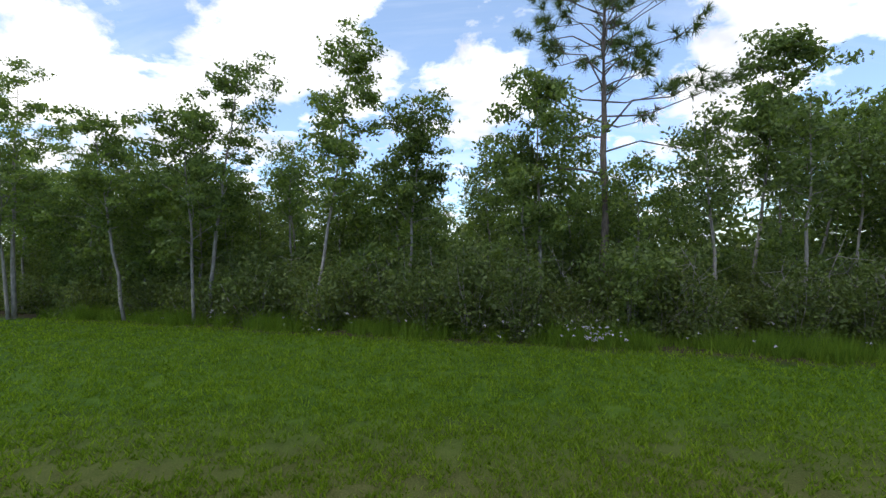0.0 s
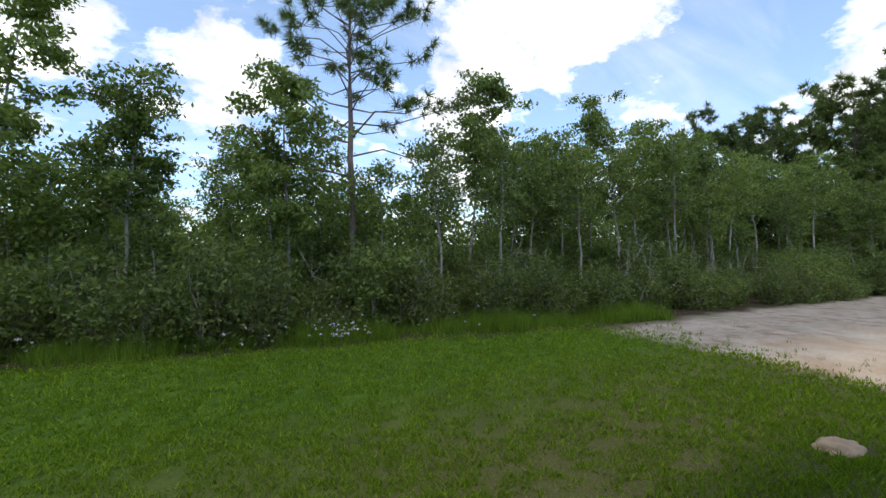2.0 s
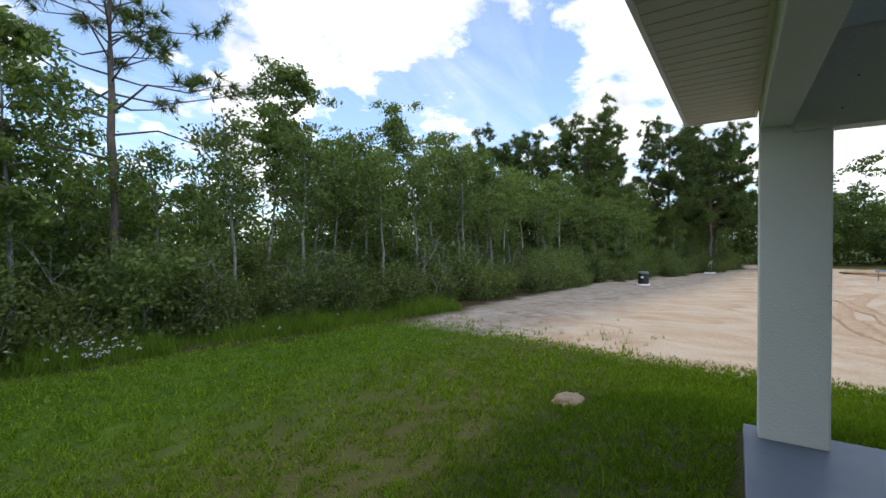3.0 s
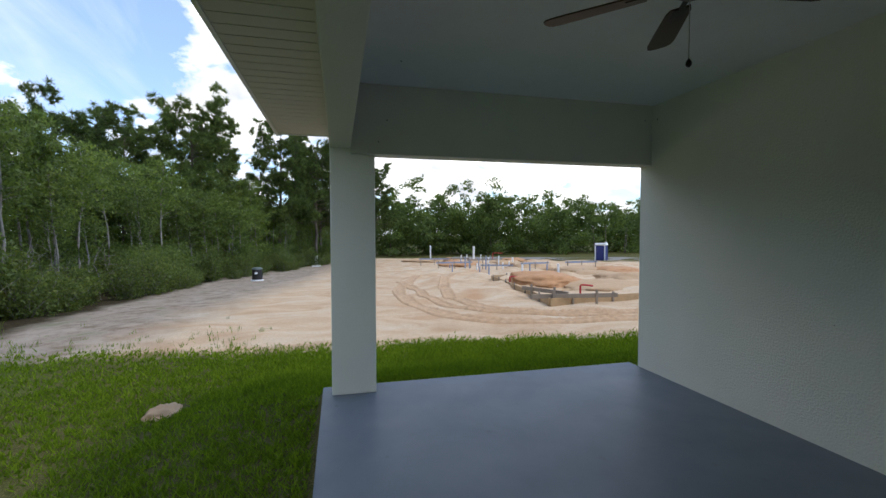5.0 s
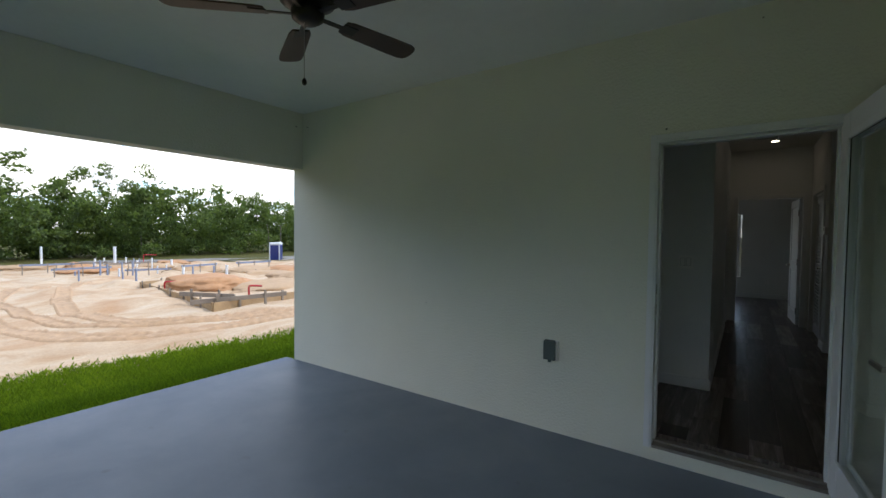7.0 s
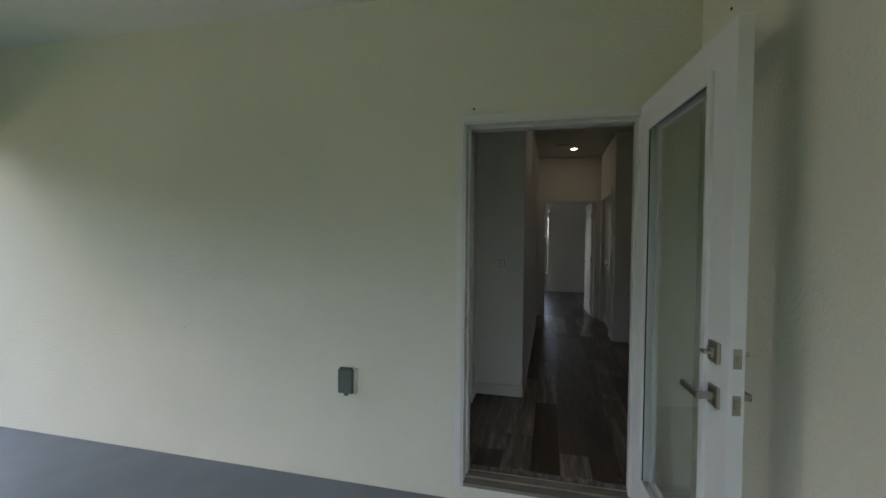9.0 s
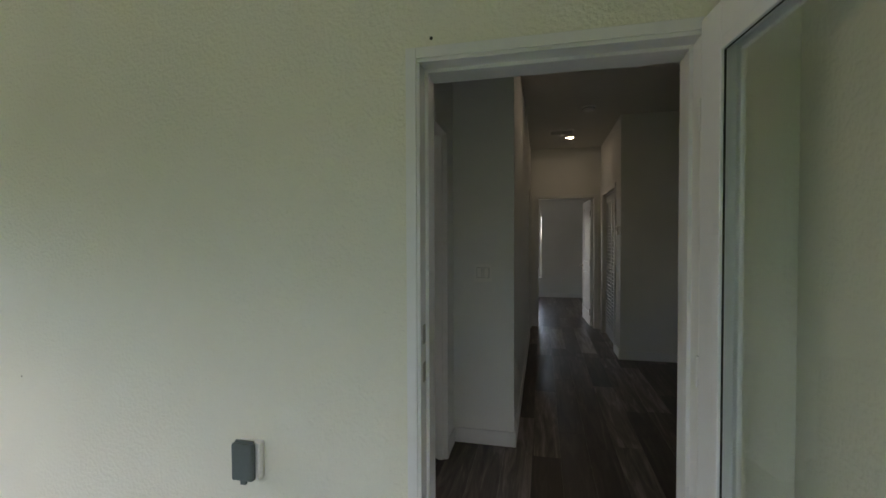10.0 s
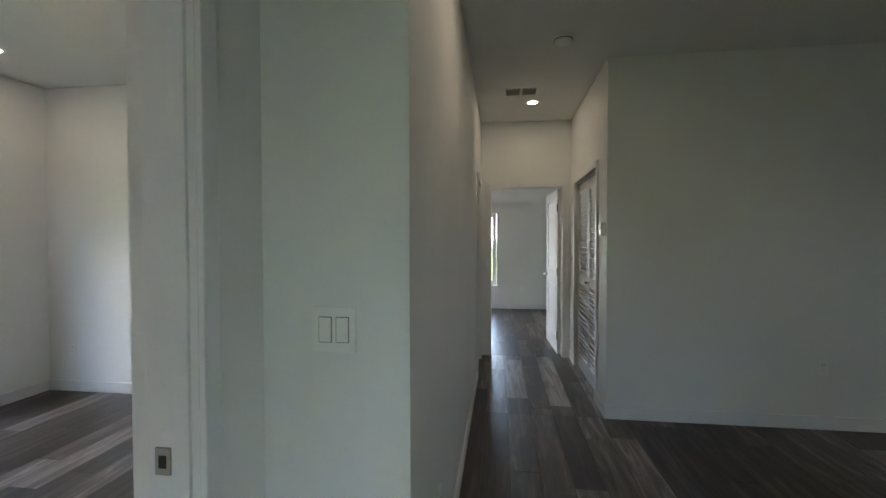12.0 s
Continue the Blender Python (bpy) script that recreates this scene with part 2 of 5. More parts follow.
def make_leaf(name, dark, light, through=0.35, drift=0.0, gloss=0.48, shine=0.25):
    m, n, p = surface(name)
    rnd = n.add("ShaderNodeNewGeometry").outputs["Random Per Island"]
    own = n.add("ShaderNodeObjectInfo").outputs["Random"]
    k = n.math("ADD", n.math("MULTIPLY", rnd, 0.75), n.math("MULTIPLY", own, 0.25))
    if drift:
        k = n.math("ADD", n.math("MULTIPLY", k, 0.65), n.math("MULTIPLY", n.noise(p, drift, 5, 0.65), 0.42))
    c = n.ramp(k, [(0.08, tint(dark, 0.75)), (0.60, tint(light)), (0.92, tint((light[0] * 1.7, light[1] * 1.5, light[2] * 1.2)))])
    d = n.add("ShaderNodeBsdfPrincipled", Base_Color=c, Roughness=gloss, Specular_IOR_Level=shine)
    tr = n.add("ShaderNodeBsdfTranslucent", Color=n.mix(1.0, c, (1.5, 1.6, 0.7), "MULTIPLY"))
    mx = n.add("ShaderNodeMixShader", Fac=through, i1=d.outputs[0], i2=tr.outputs[0])
    n.t.links.new(mx.outputs[0], n.add("ShaderNodeOutputMaterial").inputs[0])
    return m


def make_bark(name, dark, light):
    m, n, p = surface(name)
    q = n.add("ShaderNodeMapping", Vector=p, Scale=(1, 1, 0.25)).outputs[0]
    k = n.noise(q, 16.0, 6, 0.7)
    finish(n, n.ramp(k, [(0.3, tint(dark)), (0.65, tint(light))]), 0.9, 0, k, 0.6, 0.02)
    return m


def make_glass():
    m, n, p = surface("window_glass")
    clear = n.add("ShaderNodeBsdfTransparent", Color=(0.97, 0.985, 0.975, 1))
    gloss = n.add("ShaderNodeBsdfGlossy", Roughness=0.02)
    fac = n.math("ADD", n.math("MULTIPLY", n.math("POWER", n.add("ShaderNodeLayerWeight", Blend=0.5).outputs["Facing"], 4.0), 0.5), 0.025)
    mx = n.add("ShaderNodeMixShader", Fac=fac, i1=clear.outputs[0], i2=gloss.outputs[0])
    n.t.links.new(mx.outputs[0], n.add("ShaderNodeOutputMaterial").inputs[0])
    return m


def make_glow(name, rgb, power):
    m, n, p = surface(name)
    e = n.add("ShaderNodeEmission", Color=(*rgb, 1), Strength=power)
    n.t.links.new(e.outputs[0], n.add("ShaderNodeOutputMaterial").inputs[0])
    return m


STUCCO, PLASTER, SLAB, PLANK, GROUND = make_stucco(), make_plaster(), make_slab(), make_plank(), make_ground()
GLASS = make_glass()
CEIL_OUT = plain("porch_ceiling_paint", (0.78, 0.80, 0.79), 0.8, vary=0.05, scale=1.5, bump_scale=120, bump=0.15)
CEIL_IN = plain("ceiling_paint", (0.72, 0.72, 0.70), 0.85, vary=0.03, scale=1.5, bump_scale=70, bump=0.3)
TRIM = plain("white_trim_paint", (0.76, 0.77, 0.78), 0.38, vary=0.04, scale=3)
DOORPAINT = plain("white_door_paint", (0.74, 0.76, 0.79), 0.55, vary=0.04, scale=3)
SOFFIT = plain("beige_vinyl", (0.62, 0.60, 0.52), 0.5, vary=0.05, scale=2)
ROOF = plain("roof_shingle", (0.10, 0.095, 0.09), 0.9, vary=0.3, scale=14, bump_scale=30, bump=0.6)
NICKEL = plain("brushed_nickel", (0.42, 0.40, 0.37), 0.32, 1.0, vary=0.08, scale=20)
BRONZE = plain("dark_bronze", (0.030, 0.024, 0.020), 0.38, 0.6, vary=0.2, scale=12)
BLADE = plain("walnut_blade", (0.060, 0.032, 0.021), 0.5, vary=0.25, scale=9)
PLASTIC = plain("white_plastic", (0.82, 0.82, 0.80), 0.35, vary=0.03)
GREYBOX = plain("grey_box_plastic", (0.10, 0.125, 0.12), 0.35, vary=0.15)
BLACK = plain("black_rubber", (0.012, 0.012, 0.012), 0.6)
STEEL = plain("sill_aluminium", (0.30, 0.27, 0.24), 0.5, 0.6, vary=0.25)
PVC = plain("white_pvc", (0.72, 0.74, 0.76), 0.4)
BLUEPIPE = plain("grey_blue_conduit", (0.24, 0.28, 0.38), 0.5, vary=0.15)
REDPIPE = plain("red_pipe", (0.45, 0.02, 0.03), 0.4)
TEAL = plain("teal_fitting", (0.10, 0.42, 0.38), 0.4)
LUMBER = plain("form_lumber", (0.42, 0.29, 0.16), 0.8, vary=0.25, scale=4)
OLDWOOD = plain("weathered_lumber", (0.27, 0.23, 0.19), 0.85, vary=0.25, scale=4)
NAVY = plain("navy_plastic", (0.018, 0.030, 0.16), 0.4, vary=0.1)
SANDHEAP = plain("pale_sand", (0.44, 0.30, 0.18), 0.95, vary=0.15, scale=8, bump_scale=30, bump=0.7)
REDSAND = plain("orange_sand", (0.44, 0.24, 0.12), 0.95, vary=0.2, scale=6, bump_scale=24, bump=0.7)
TRACKSAND = plain("churned_sand", (0.46, 0.31, 0.19), 0.95, vary=0.28, scale=7, bump_scale=26, bump=0.8)
ASPHALT = plain("road_asphalt", (0.20, 0.19, 0.18), 0.9, vary=0.15, scale=3)
LEAF = make_leaf("broad_leaf", (0.036, 0.062, 0.020), (0.140, 0.198, 0.060), 0.45, 0.9)
LEAF2 = make_leaf("oak_leaf", (0.034, 0.056, 0.021), (0.128, 0.180, 0.058), 0.45, 0.7)
BUSH = make_leaf("shrub_leaf", (0.032, 0.052, 0.020), (0.118, 0.158, 0.050), 0.45, 1.3)
NEEDLE = make_leaf("pine_needle", (0.034, 0.058, 0.020), (0.098, 0.146, 0.048), 0.3)
BLADEGRASS = make_leaf("lawn_blade", (0.050, 0.098, 0.008), (0.130, 0.205, 0.018), 0.4, 1.4, 0.8, 0.05)
REEDGRASS = make_leaf("tall_grass_blade", (0.036, 0.085, 0.010), (0.120, 0.195, 0.026), 0.4, 0.9, 0.8, 0.08)
PETAL = plain("pale_petal", (0.42, 0.38, 0.42), 0.7)
BARK = make_bark("grey_bark", (0.10, 0.09, 0.08), (0.34, 0.32, 0.29))
PINEBARK = make_bark("pine_bark", (0.055, 0.045, 0.038), (0.19, 0.155, 0.13))
TWIG = make_bark("dead_twig", (0.12, 0.11, 0.10), (0.30, 0.28, 0.26))
CAN_GLOW = make_glow("lamp_lens", (1.0, 0.86, 0.66), 10.0)


# ---- building blocks ----
def mesh_of(bm, name, mat, smooth=False):
    bmesh.ops.recalc_face_normals(bm, faces=bm.faces)
    me = bpy.data.meshes.new(name)
    bm.to_mesh(me)
    bm.free()
    me.materials.append(mat)
    if smooth:
        me.polygons.foreach_set("use_smooth", [True] * len(me.polygons))
    return me


def part(name, bm, material, parent, label="", smooth=False):
    ob = new(name, mesh_of(bm, name, material, smooth))
    ob.parent = parent
    return tagged(ob, label)


def thing(name, at, label, category, group="", kind="", rz=0.0):
    ob = new(name)
    ob.empty_display_size = 0.1
    ob.matrix_world = pose(*at, 0, 0, rz)
    return tagged(ob, label, category, group, kind)


def solid(name, bm, material, label, category, kind="", group="", at=None, smooth=False):
    ob = new(name, mesh_of(bm, name, material, smooth))
    if at is not None:
        ob.matrix_world = at
    return tagged(ob, label, category, group, kind)


def box(bm, x0, x1, y0, y1, z0, z1, bevel=0.0, m=None):
    made = bmesh.ops.create_cube(bm, size=1.0)["verts"]
    for v in made:
        v.co = Vector(((x0 + x1) / 2 + v.co.x * (x1 - x0), (y0 + y1) / 2 + v.co.y * (y1 - y0), (z0 + z1) / 2 + v.co.z * (z1 - z0)))
    if bevel:
        edges = list({e for v in made for e in v.link_edges})
        made = bmesh.ops.bevel(bm, geom=edges, offset=bevel, segments=2, affect="EDGES", profile=0.6)["verts"]
    if m is not None:
        bmesh.ops.transform(bm, matrix=m, verts=list(made))
    return bm


def boxes(*rows, bevel=0.0):
    bm = bmesh.new()
    for r in rows:
        box(bm, *r, bevel=bevel)
    return bm


def tube(bm, points, radii, sides=8, cap=True):
    """A bent tapering tube along points."""
    rings = []
    for i, p in enumerate(points):
        a = Vector(points[max(0, i - 1)])
        b = Vector(points[min(len(points) - 1, i + 1)])
        q = (b - a).to_track_quat("Z", "Y")
        rings.append([bm.verts.new(Vector(p) + q @ Vector((math.cos(k * 2 * math.pi / sides) * radii[i], math.sin(k * 2 * math.pi / sides) * radii[i], 0)))
                      for k in range(sides)])
    for r, s in zip(rings, rings[1:]):
        for k in range(sides):
            bm.faces.new((r[k], r[(k + 1) % sides], s[(k + 1) % sides], s[k]))
    if cap:
        bm.faces.new(rings[0][::-1])
        bm.faces.new(rings[-1])
    return bm


def lathe(bm, profile, sides=24, at=(0, 0, 0)):
    """Radius and height pairs turned about z."""
    rings = [[bm.verts.new((at[0] + r * math.cos(2 * math.pi * k / sides), at[1] + r * math.sin(2 * math.pi * k / sides), at[2] + z)) for k in range(sides)]
             for r, z in profile]
    for r, s in zip(rings, rings[1:]):
        for k in range(sides):
            bm.faces.new((r[k], r[(k + 1) % sides], s[(k + 1) % sides], s[k]))
    bm.faces.new(rings[0][::-1])
    bm.faces.new(rings[-1])
    return bm


# ---- ground: falls away from the porch slab ----
def ground_z(x, y):
    d = np.hypot(np.maximum(0, -4.75 - x), np.maximum(0, 0.17 - y))
    z = np.interp(d, [0, 0.5, 1.8, 4, 10, 20, 26, 40, 55, 90, 400], [-0.10, -0.14, -0.38, -0.45, -0.60, -1.05, -1.25, -1.45, -1.8, -2.4, -2.6])
    site = np.clip((-x - 11) / 5, 0, 1) * np.clip((y - 1) / 5, 0, 1) * np.clip((x + 50) / 8, 0, 1)
    lump = 0.16 * np.sin(x * 0.9 + 1.3 * np.sin(y * 0.5)) * np.sin(y * 0.8 + 0.7) + 0.10 * np.sin(x * 2.1 + y * 1.4) * np.sin(y * 1.9 - x * 0.6)
    rut = np.clip((-x - 8.5) / 2, 0, 1) * np.clip((y + 3) / 3, 0, 1) * 0.03 * np.sin((np.hypot(x + 24, (y - 16) * 0.8)) * 3.1 + np.sin(x * 0.4))
    turf = 0.025 * np.sin(x * 1.7 + y) * np.sin(y * 2.3 - x * 0.4)
    return z + site * lump + rut + turf * np.clip(d, 0, 1)


def gz(x, y):
    return float(ground_z(np.float64(x), np.float64(y)))


def edge_y(x):
    """Where the wood begins, as y over x."""
    return float(np.interp(x, [-70, -45, -27, -9.5, 0, 16, 40], [8, 0.5, -5.6, -7.0, -9.9, -15.5, -24]))


def sand_x(y):
    return -7.65 + (0.2 * y if y < 0 else 0.09 * y)


def build_ground():
    xs = np.unique(np.concatenate([np.linspace(-900, -90, 14), np.linspace(-90, -30, 50), np.linspace(-30, 8, 140), np.linspace(8, 40, 30), np.linspace(40, 900, 14)]))
    ys = np.unique(np.concatenate([np.linspace(-900, -40, 14), np.linspace(-40, -14, 30), np.linspace(-14, 24, 140), np.linspace(24, 80, 40), np.linspace(80, 900, 14)]))
    gx, gy = np.meshgrid(xs, ys, indexing="ij")
    co = np.stack([gx, gy, ground_z(gx, gy)], -1).reshape(-1, 3)
    nx, ny = len(xs), len(ys)
    i = (np.arange(nx - 1)[:, None] * ny + np.arange(ny - 1)[None, :]).ravel()
    faces = np.stack([i, i + ny, i + ny + 1, i + 1], -1)
    me = bpy.data.meshes.new("ground")
    me.from_pydata(co.tolist(), [], faces.tolist())
    me.materials.append(GROUND)
    me.polygons.foreach_set("use_smooth", [True] * len(me.polygons))
    tagged(new("ground", me), "mown lawn soil running into pale orange sand", "ground", kind="structure")


build_ground()

# ---- the house ----
WY, WIN = 3.66, 3.86             # outer and inner face of the back wall
FL, CE = 0.11, 2.92              # floor and ceiling indoors
DX0, DX1, DTOP = -0.70, 0.20, 2.13
SX = 0.47                        # side wall of the porch
TOPZ = 3.1
HX = 0.60                        # right wall of the hall


def wall(name, rows, mat, label, bevel=0.0):
    return solid(name, boxes(*rows, bevel=bevel), mat, label, "wall", kind="structure")


def build_shell():
    # outer walls: stucco outside, the inside lined with plaster
    wall("wall_back", [(-4.61, DX0 - 0.03, WY, WIN - 0.02, -0.6, TOPZ), (DX1 + 0.03, SX + 0.2, WY, WIN - 0.02, -0.6, TOPZ),
                       (DX0 - 0.03, DX1 + 0.03, WY, WIN - 0.02, DTOP + 0.03, TOPZ), (DX0 - 0.03, DX1 + 0.03, WY - 0.012, WIN - 0.02, -0.6, 0.085)],
         STUCCO, "cream textured stucco wall behind the porch")
    wall("wall_back_lining", [(-4.43, DX0 - 0.03, WIN - 0.02, WIN, FL, CE), (DX1 + 0.03, 5.8, WIN - 0.02, WIN, FL, CE),
                              (DX0 - 0.03, DX1 + 0.03, WIN - 0.02, WIN, DTOP + 0.03, CE)], PLASTER, "smooth off-white painted inside wall")
    wall("wall_porch_side", [(SX, SX + 0.2, 0.28, WY - 0.002, -0.6, TOPZ)], STUCCO, "cream stucco side wall of the porch")
    wall("wall_front", [(SX + 0.2, 6.0, 0.28, 0.46, -0.6, TOPZ)], STUCCO, "cream stucco outer wall beside the porch")
    # left outer wall with the bedroom window, and an unseen opening added to light the end room
    w0, w1, z0, z1, v0, v1 = 4.86, 6.69, 0.62, 2.10, 10.0, 11.9
    wall("wall_left", [(-4.61, -4.43, WIN - 0.018, w0, -0.6, TOPZ), (-4.61, -4.43, w1, v0, -0.6, TOPZ), (-4.61, -4.43, v1, 12.9, -0.6, TOPZ),
                       (-4.61, -4.43, w0, w1, -0.6, z0), (-4.61, -4.43, w0, w1, z1, TOPZ), (-4.61, -4.43, v0, v1, -0.6, z0), (-4.61, -4.43, v0, v1, z1, TOPZ)], PLASTER, "off-white painted outer wall of the bedroom")
    # bedroom, hall and living room partitions
    t = 0.12
    wall("wall_bedroom_door", [(-0.99, -0.87, WIN, 3.92, FL, CE), (-0.99, -0.87, 4.81, 5.055, FL, CE), (-0.99, -0.87, 3.92, 4.81, 2.17, CE)],
         PLASTER, "off-white wall with the bedroom doorway")
    wall("wall_hall_left", [(-0.99, -0.458, 5.055, 5.055 + t, FL, CE), (-0.458 - t, -0.458, 5.055 + t, 8.28, FL, CE),
                            (-0.458 - t, -0.458, 9.02, 9.18, FL, CE), (-0.458 - t, -0.458, 8.28, 9.02, 2.15, CE)], PLASTER, "off-white painted hall wall")
    wall("wall_bedroom_return", [(-1.28, -0.99, 5.055, 5.055 + t, FL, CE)], PLASTER, "short off-white return wall beside the bedroom doorway")
    wall("wall_bedroom_far", [(-4.43, -0.458 - t, 7.45, 7.45 + t, FL, CE)], PLASTER, "off-white painted end wall of the bedroom")
    wall("wall_living", [(HX, 5.8, 7.44, 7.44 + t, FL, CE)], PLASTER, "off-white painted living room wall")
    wall("wall_hall_right", [(HX, HX + t, 7.44 + t, 7.78, FL, CE), (HX, HX + t, 8.88, 9.18, FL, CE), (HX, HX + t, 7.78, 8.88, 2.15, CE)],
         PLASTER, "off-white painted hall wall beside the closet")
    wall("wall_closet_back", [(1.35, 1.45, 7.44 + t, 9.18, FL, CE)], PLASTER, "plain closet wall")
    wall("wall_hall_end", [(-4.43, -0.35, 9.18, 9.30, FL, CE), (0.52, 2.2, 9.18, 9.30, FL, CE), (-0.35, 0.52, 9.18, 9.30, 2.15, CE)],
         PLASTER, "off-white hall end wall above a doorway")
    wall("wall_end_room", [(-4.43, -1.28, 12.75, 12.9, FL, CE), (-0.30, 2.2, 12.75, 12.9, FL, CE), (-1.28, -0.30, 12.75, 12.9, FL, 0.58),
                           (-1.28, -0.30, 12.75, 12.9, 2.04, CE), (2.2, 2.32, 9.18, 12.9, FL, CE)], PLASTER, "off-white painted end room wall")
    # the opening at y 4.5 to 5.08 is added to let daylight in
    wall("wall_living_side", [(5.8, 6.0, 0.46, 4.5, -0.6, TOPZ), (5.8, 6.0, 4.5, 5.08, -0.6, 1.08), (5.8, 6.0, 4.5, 5.08, 2.11, TOPZ), (5.8, 6.0, 5.08, 12.9, -0.6, TOPZ)], PLASTER, "off-white painted living room side wall")
    wall("wall_side_room", [(-1.9, -1.8, 7.57, 9.18, FL, CE)], PLASTER, "off-white wall of the side room")
    wall("wall_rear", [(2.32, 5.8, 12.75, 12.9, -0.6, TOPZ)], STUCCO, "cream stucco rear wall")
    solid("floor", boxes((-4.43, 5.8, WIN, 12.75, -0.2, FL - 0.008)), PLANK, "dark subfloor below the planks", "floor", "structure")
    solid("ceiling", boxes((-4.43, 5.8, WIN, 12.75, CE, CE + 0.1)), CEIL_IN, "white painted indoor ceiling", "ceiling", "structure")
    solid("porch_slab", boxes((-4.76, SX, 0.19, WY, -0.6, 0.0), bevel=0.012), SLAB, "blue-grey painted concrete porch slab", "floor", "structure")
    solid("porch_ceiling", boxes((-4.43, SX, 0.47, WY, 2.88, 2.96)), CEIL_OUT, "pale painted porch ceiling", "ceiling", "structure")
    solid("beam_front", boxes((-4.50, SX, 0.28, 0.468, 2.30, TOPZ), bevel=0.008), STUCCO, "cream stucco beam along the porch front", "beam", "structure")
    solid("beam_side", boxes((-4.62, -4.44, 0.47, WY, 2.245, TOPZ), bevel=0.008), STUCCO, "cream stucco beam over the side opening", "beam", "structure")
    solid("porch_column", boxes((-4.74, -4.502, 0.28, 0.69, 0.0, TOPZ), bevel=0.012), STUCCO, "cream stucco porch column on the slab", "column", "structure")
    # eave
    e = thing("eave", (0, 0, 0), "white aluminium fascia with beige vinyl soffit boards", "eave", kind="structure")
    part("fascia", boxes((-4.98, 6.2, -0.245, -0.22, 2.495, 2.68)), TRIM, e)
    part("fascia_end", boxes((-4.98, -4.955, -0.22, 0.28, 2.495, 2.68)), TRIM, e)
    part("channel", boxes((-4.955, 6.2, 0.255, 0.279, 2.488, 2.512)), SOFFIT, e)
    for k in range(96):
        x = -4.955 + k * 0.115
        b = boxes((x, x + 0.1065, -0.22, 0.255, 2.502, 2.512))
        part("soffit_board", b, SOFFIT, e)
    bm = bmesh.new()
    v = [bm.verts.new(c) for c in ((-5.0, -0.26, 2.68), (6.4, -0.26, 2.68), (6.4, 7.0, 5.2), (-5.0, 7.0, 5.2), (-5.0, 13.4, 2.68), (6.4, 13.4, 2.68))]
    w = [bm.verts.new(u.co + Vector((0, 0, 0.14))) for u in v]
    for q in ((0, 1, 2, 3), (3, 2, 5, 4)):
        bm.faces.new([v[i] for i in q])
        bm.faces.new([w[i] for i in q])
    for a, b in ((0, 1), (1, 2), (2, 5), (5, 4), (4, 3), (3, 0)):
        bm.faces.new((v[a], v[b], w[b], w[a]))
    solid("roof", bm, ROOF, "dark shingle gable roof over the house", "roof", "structure")
    solid("wall_gable", boxes((-4.61, -4.5, WIN, 12.9, TOPZ, 3.6)), STUCCO, "stucco gable over the side wall", "wall", "structure")


build_shell()


def baseboard(rows):
    for r in rows:
        solid("baseboard", boxes(r, bevel=0.004), TRIM, "white painted baseboard along the wall", "baseboard", "structure")


H, D = FL + 0.10, 0.014
baseboard([(-0.862, -0.458 + D, 5.055 - D, 5.055, FL, H), (-0.458, -0.458 + D, 5.058, 8.20, FL, H), (-0.458, -0.458 + D, 9.10, 9.18, FL, H),
           (HX - D, 5.8, 7.44 - D, 7.44, FL, H), (HX - D, HX, 7.443, 7.735, FL, H), (-4.43, -0.58, 7.45 - D, 7.45, FL, H),
           (-4.43, -4.43 + D, WIN, 7.43, FL, H), (-2.6, 2.2, 12.75 - D, 12.75, FL, H), (HX - D, HX, 8.925, 9.162, FL, H),
           (-0.87, -0.87 + D, 4.86, 5.04, FL, H), (0.30, 5.8, WIN, WIN + D, FL, H)])


def casing_y(y, out, x0, x1, top, name="door_casing"):
    """Trim round an opening in a wall that faces -y (out = -1) or +y."""
    a, b = sorted((y, y + out * 0.017))
    w = 0.06
    bm = boxes((x0 - w, x0 - 0.004, a, b, FL, top + w), (x1 + 0.004, x1 + w, a, b, FL, top + w), (x0 - 0.003, x1 + 0.003, a, b, top + 0.004, top + w), bevel=0.004)
    solid(name, bm, TRIM, "white painted door casing on the wall", "door trim", "structure")


def casing_x(x, out, y0, y1, top):
    a, b = sorted((x, x + out * 0.017))
    w = 0.06
    bm = boxes((a, b, y0 - w, y0 - 0.004, FL, top + w), (a, b, y1 + 0.004, y1 + w, FL, top + w), (a, b, y0 - 0.003, y1 + 0.003, top + 0.004, top + w), bevel=0.004)
    solid("door_casing", bm, TRIM, "white painted door casing on the wall", "door trim", "structure")


def jamb_x(x0, x1, y0, y1, top):
    bm = boxes((x0 - 0.004, x1 + 0.004, y0, y0 + 0.018, FL, top), (x0 - 0.004, x1 + 0.004, y1 - 0.018, y1, FL, top), (x0 - 0.004, x1 + 0.004, y0 + 0.018, y1 - 0.018, top - 0.018, top), bevel=0.002)
    xm = x1 - 0.032
    for r in ((xm - 0.018, xm + 0.018, y1 - 0.029, y1 - 0.0181, FL, top - 0.02), (xm - 0.018, xm + 0.018, y0 + 0.0181, y0 + 0.029, FL, top - 0.02)):
        box(bm, *r, bevel=0.002)
    solid("door_jamb", bm, TRIM, "white painted door jamb with a stop", "door jamb", "structure")


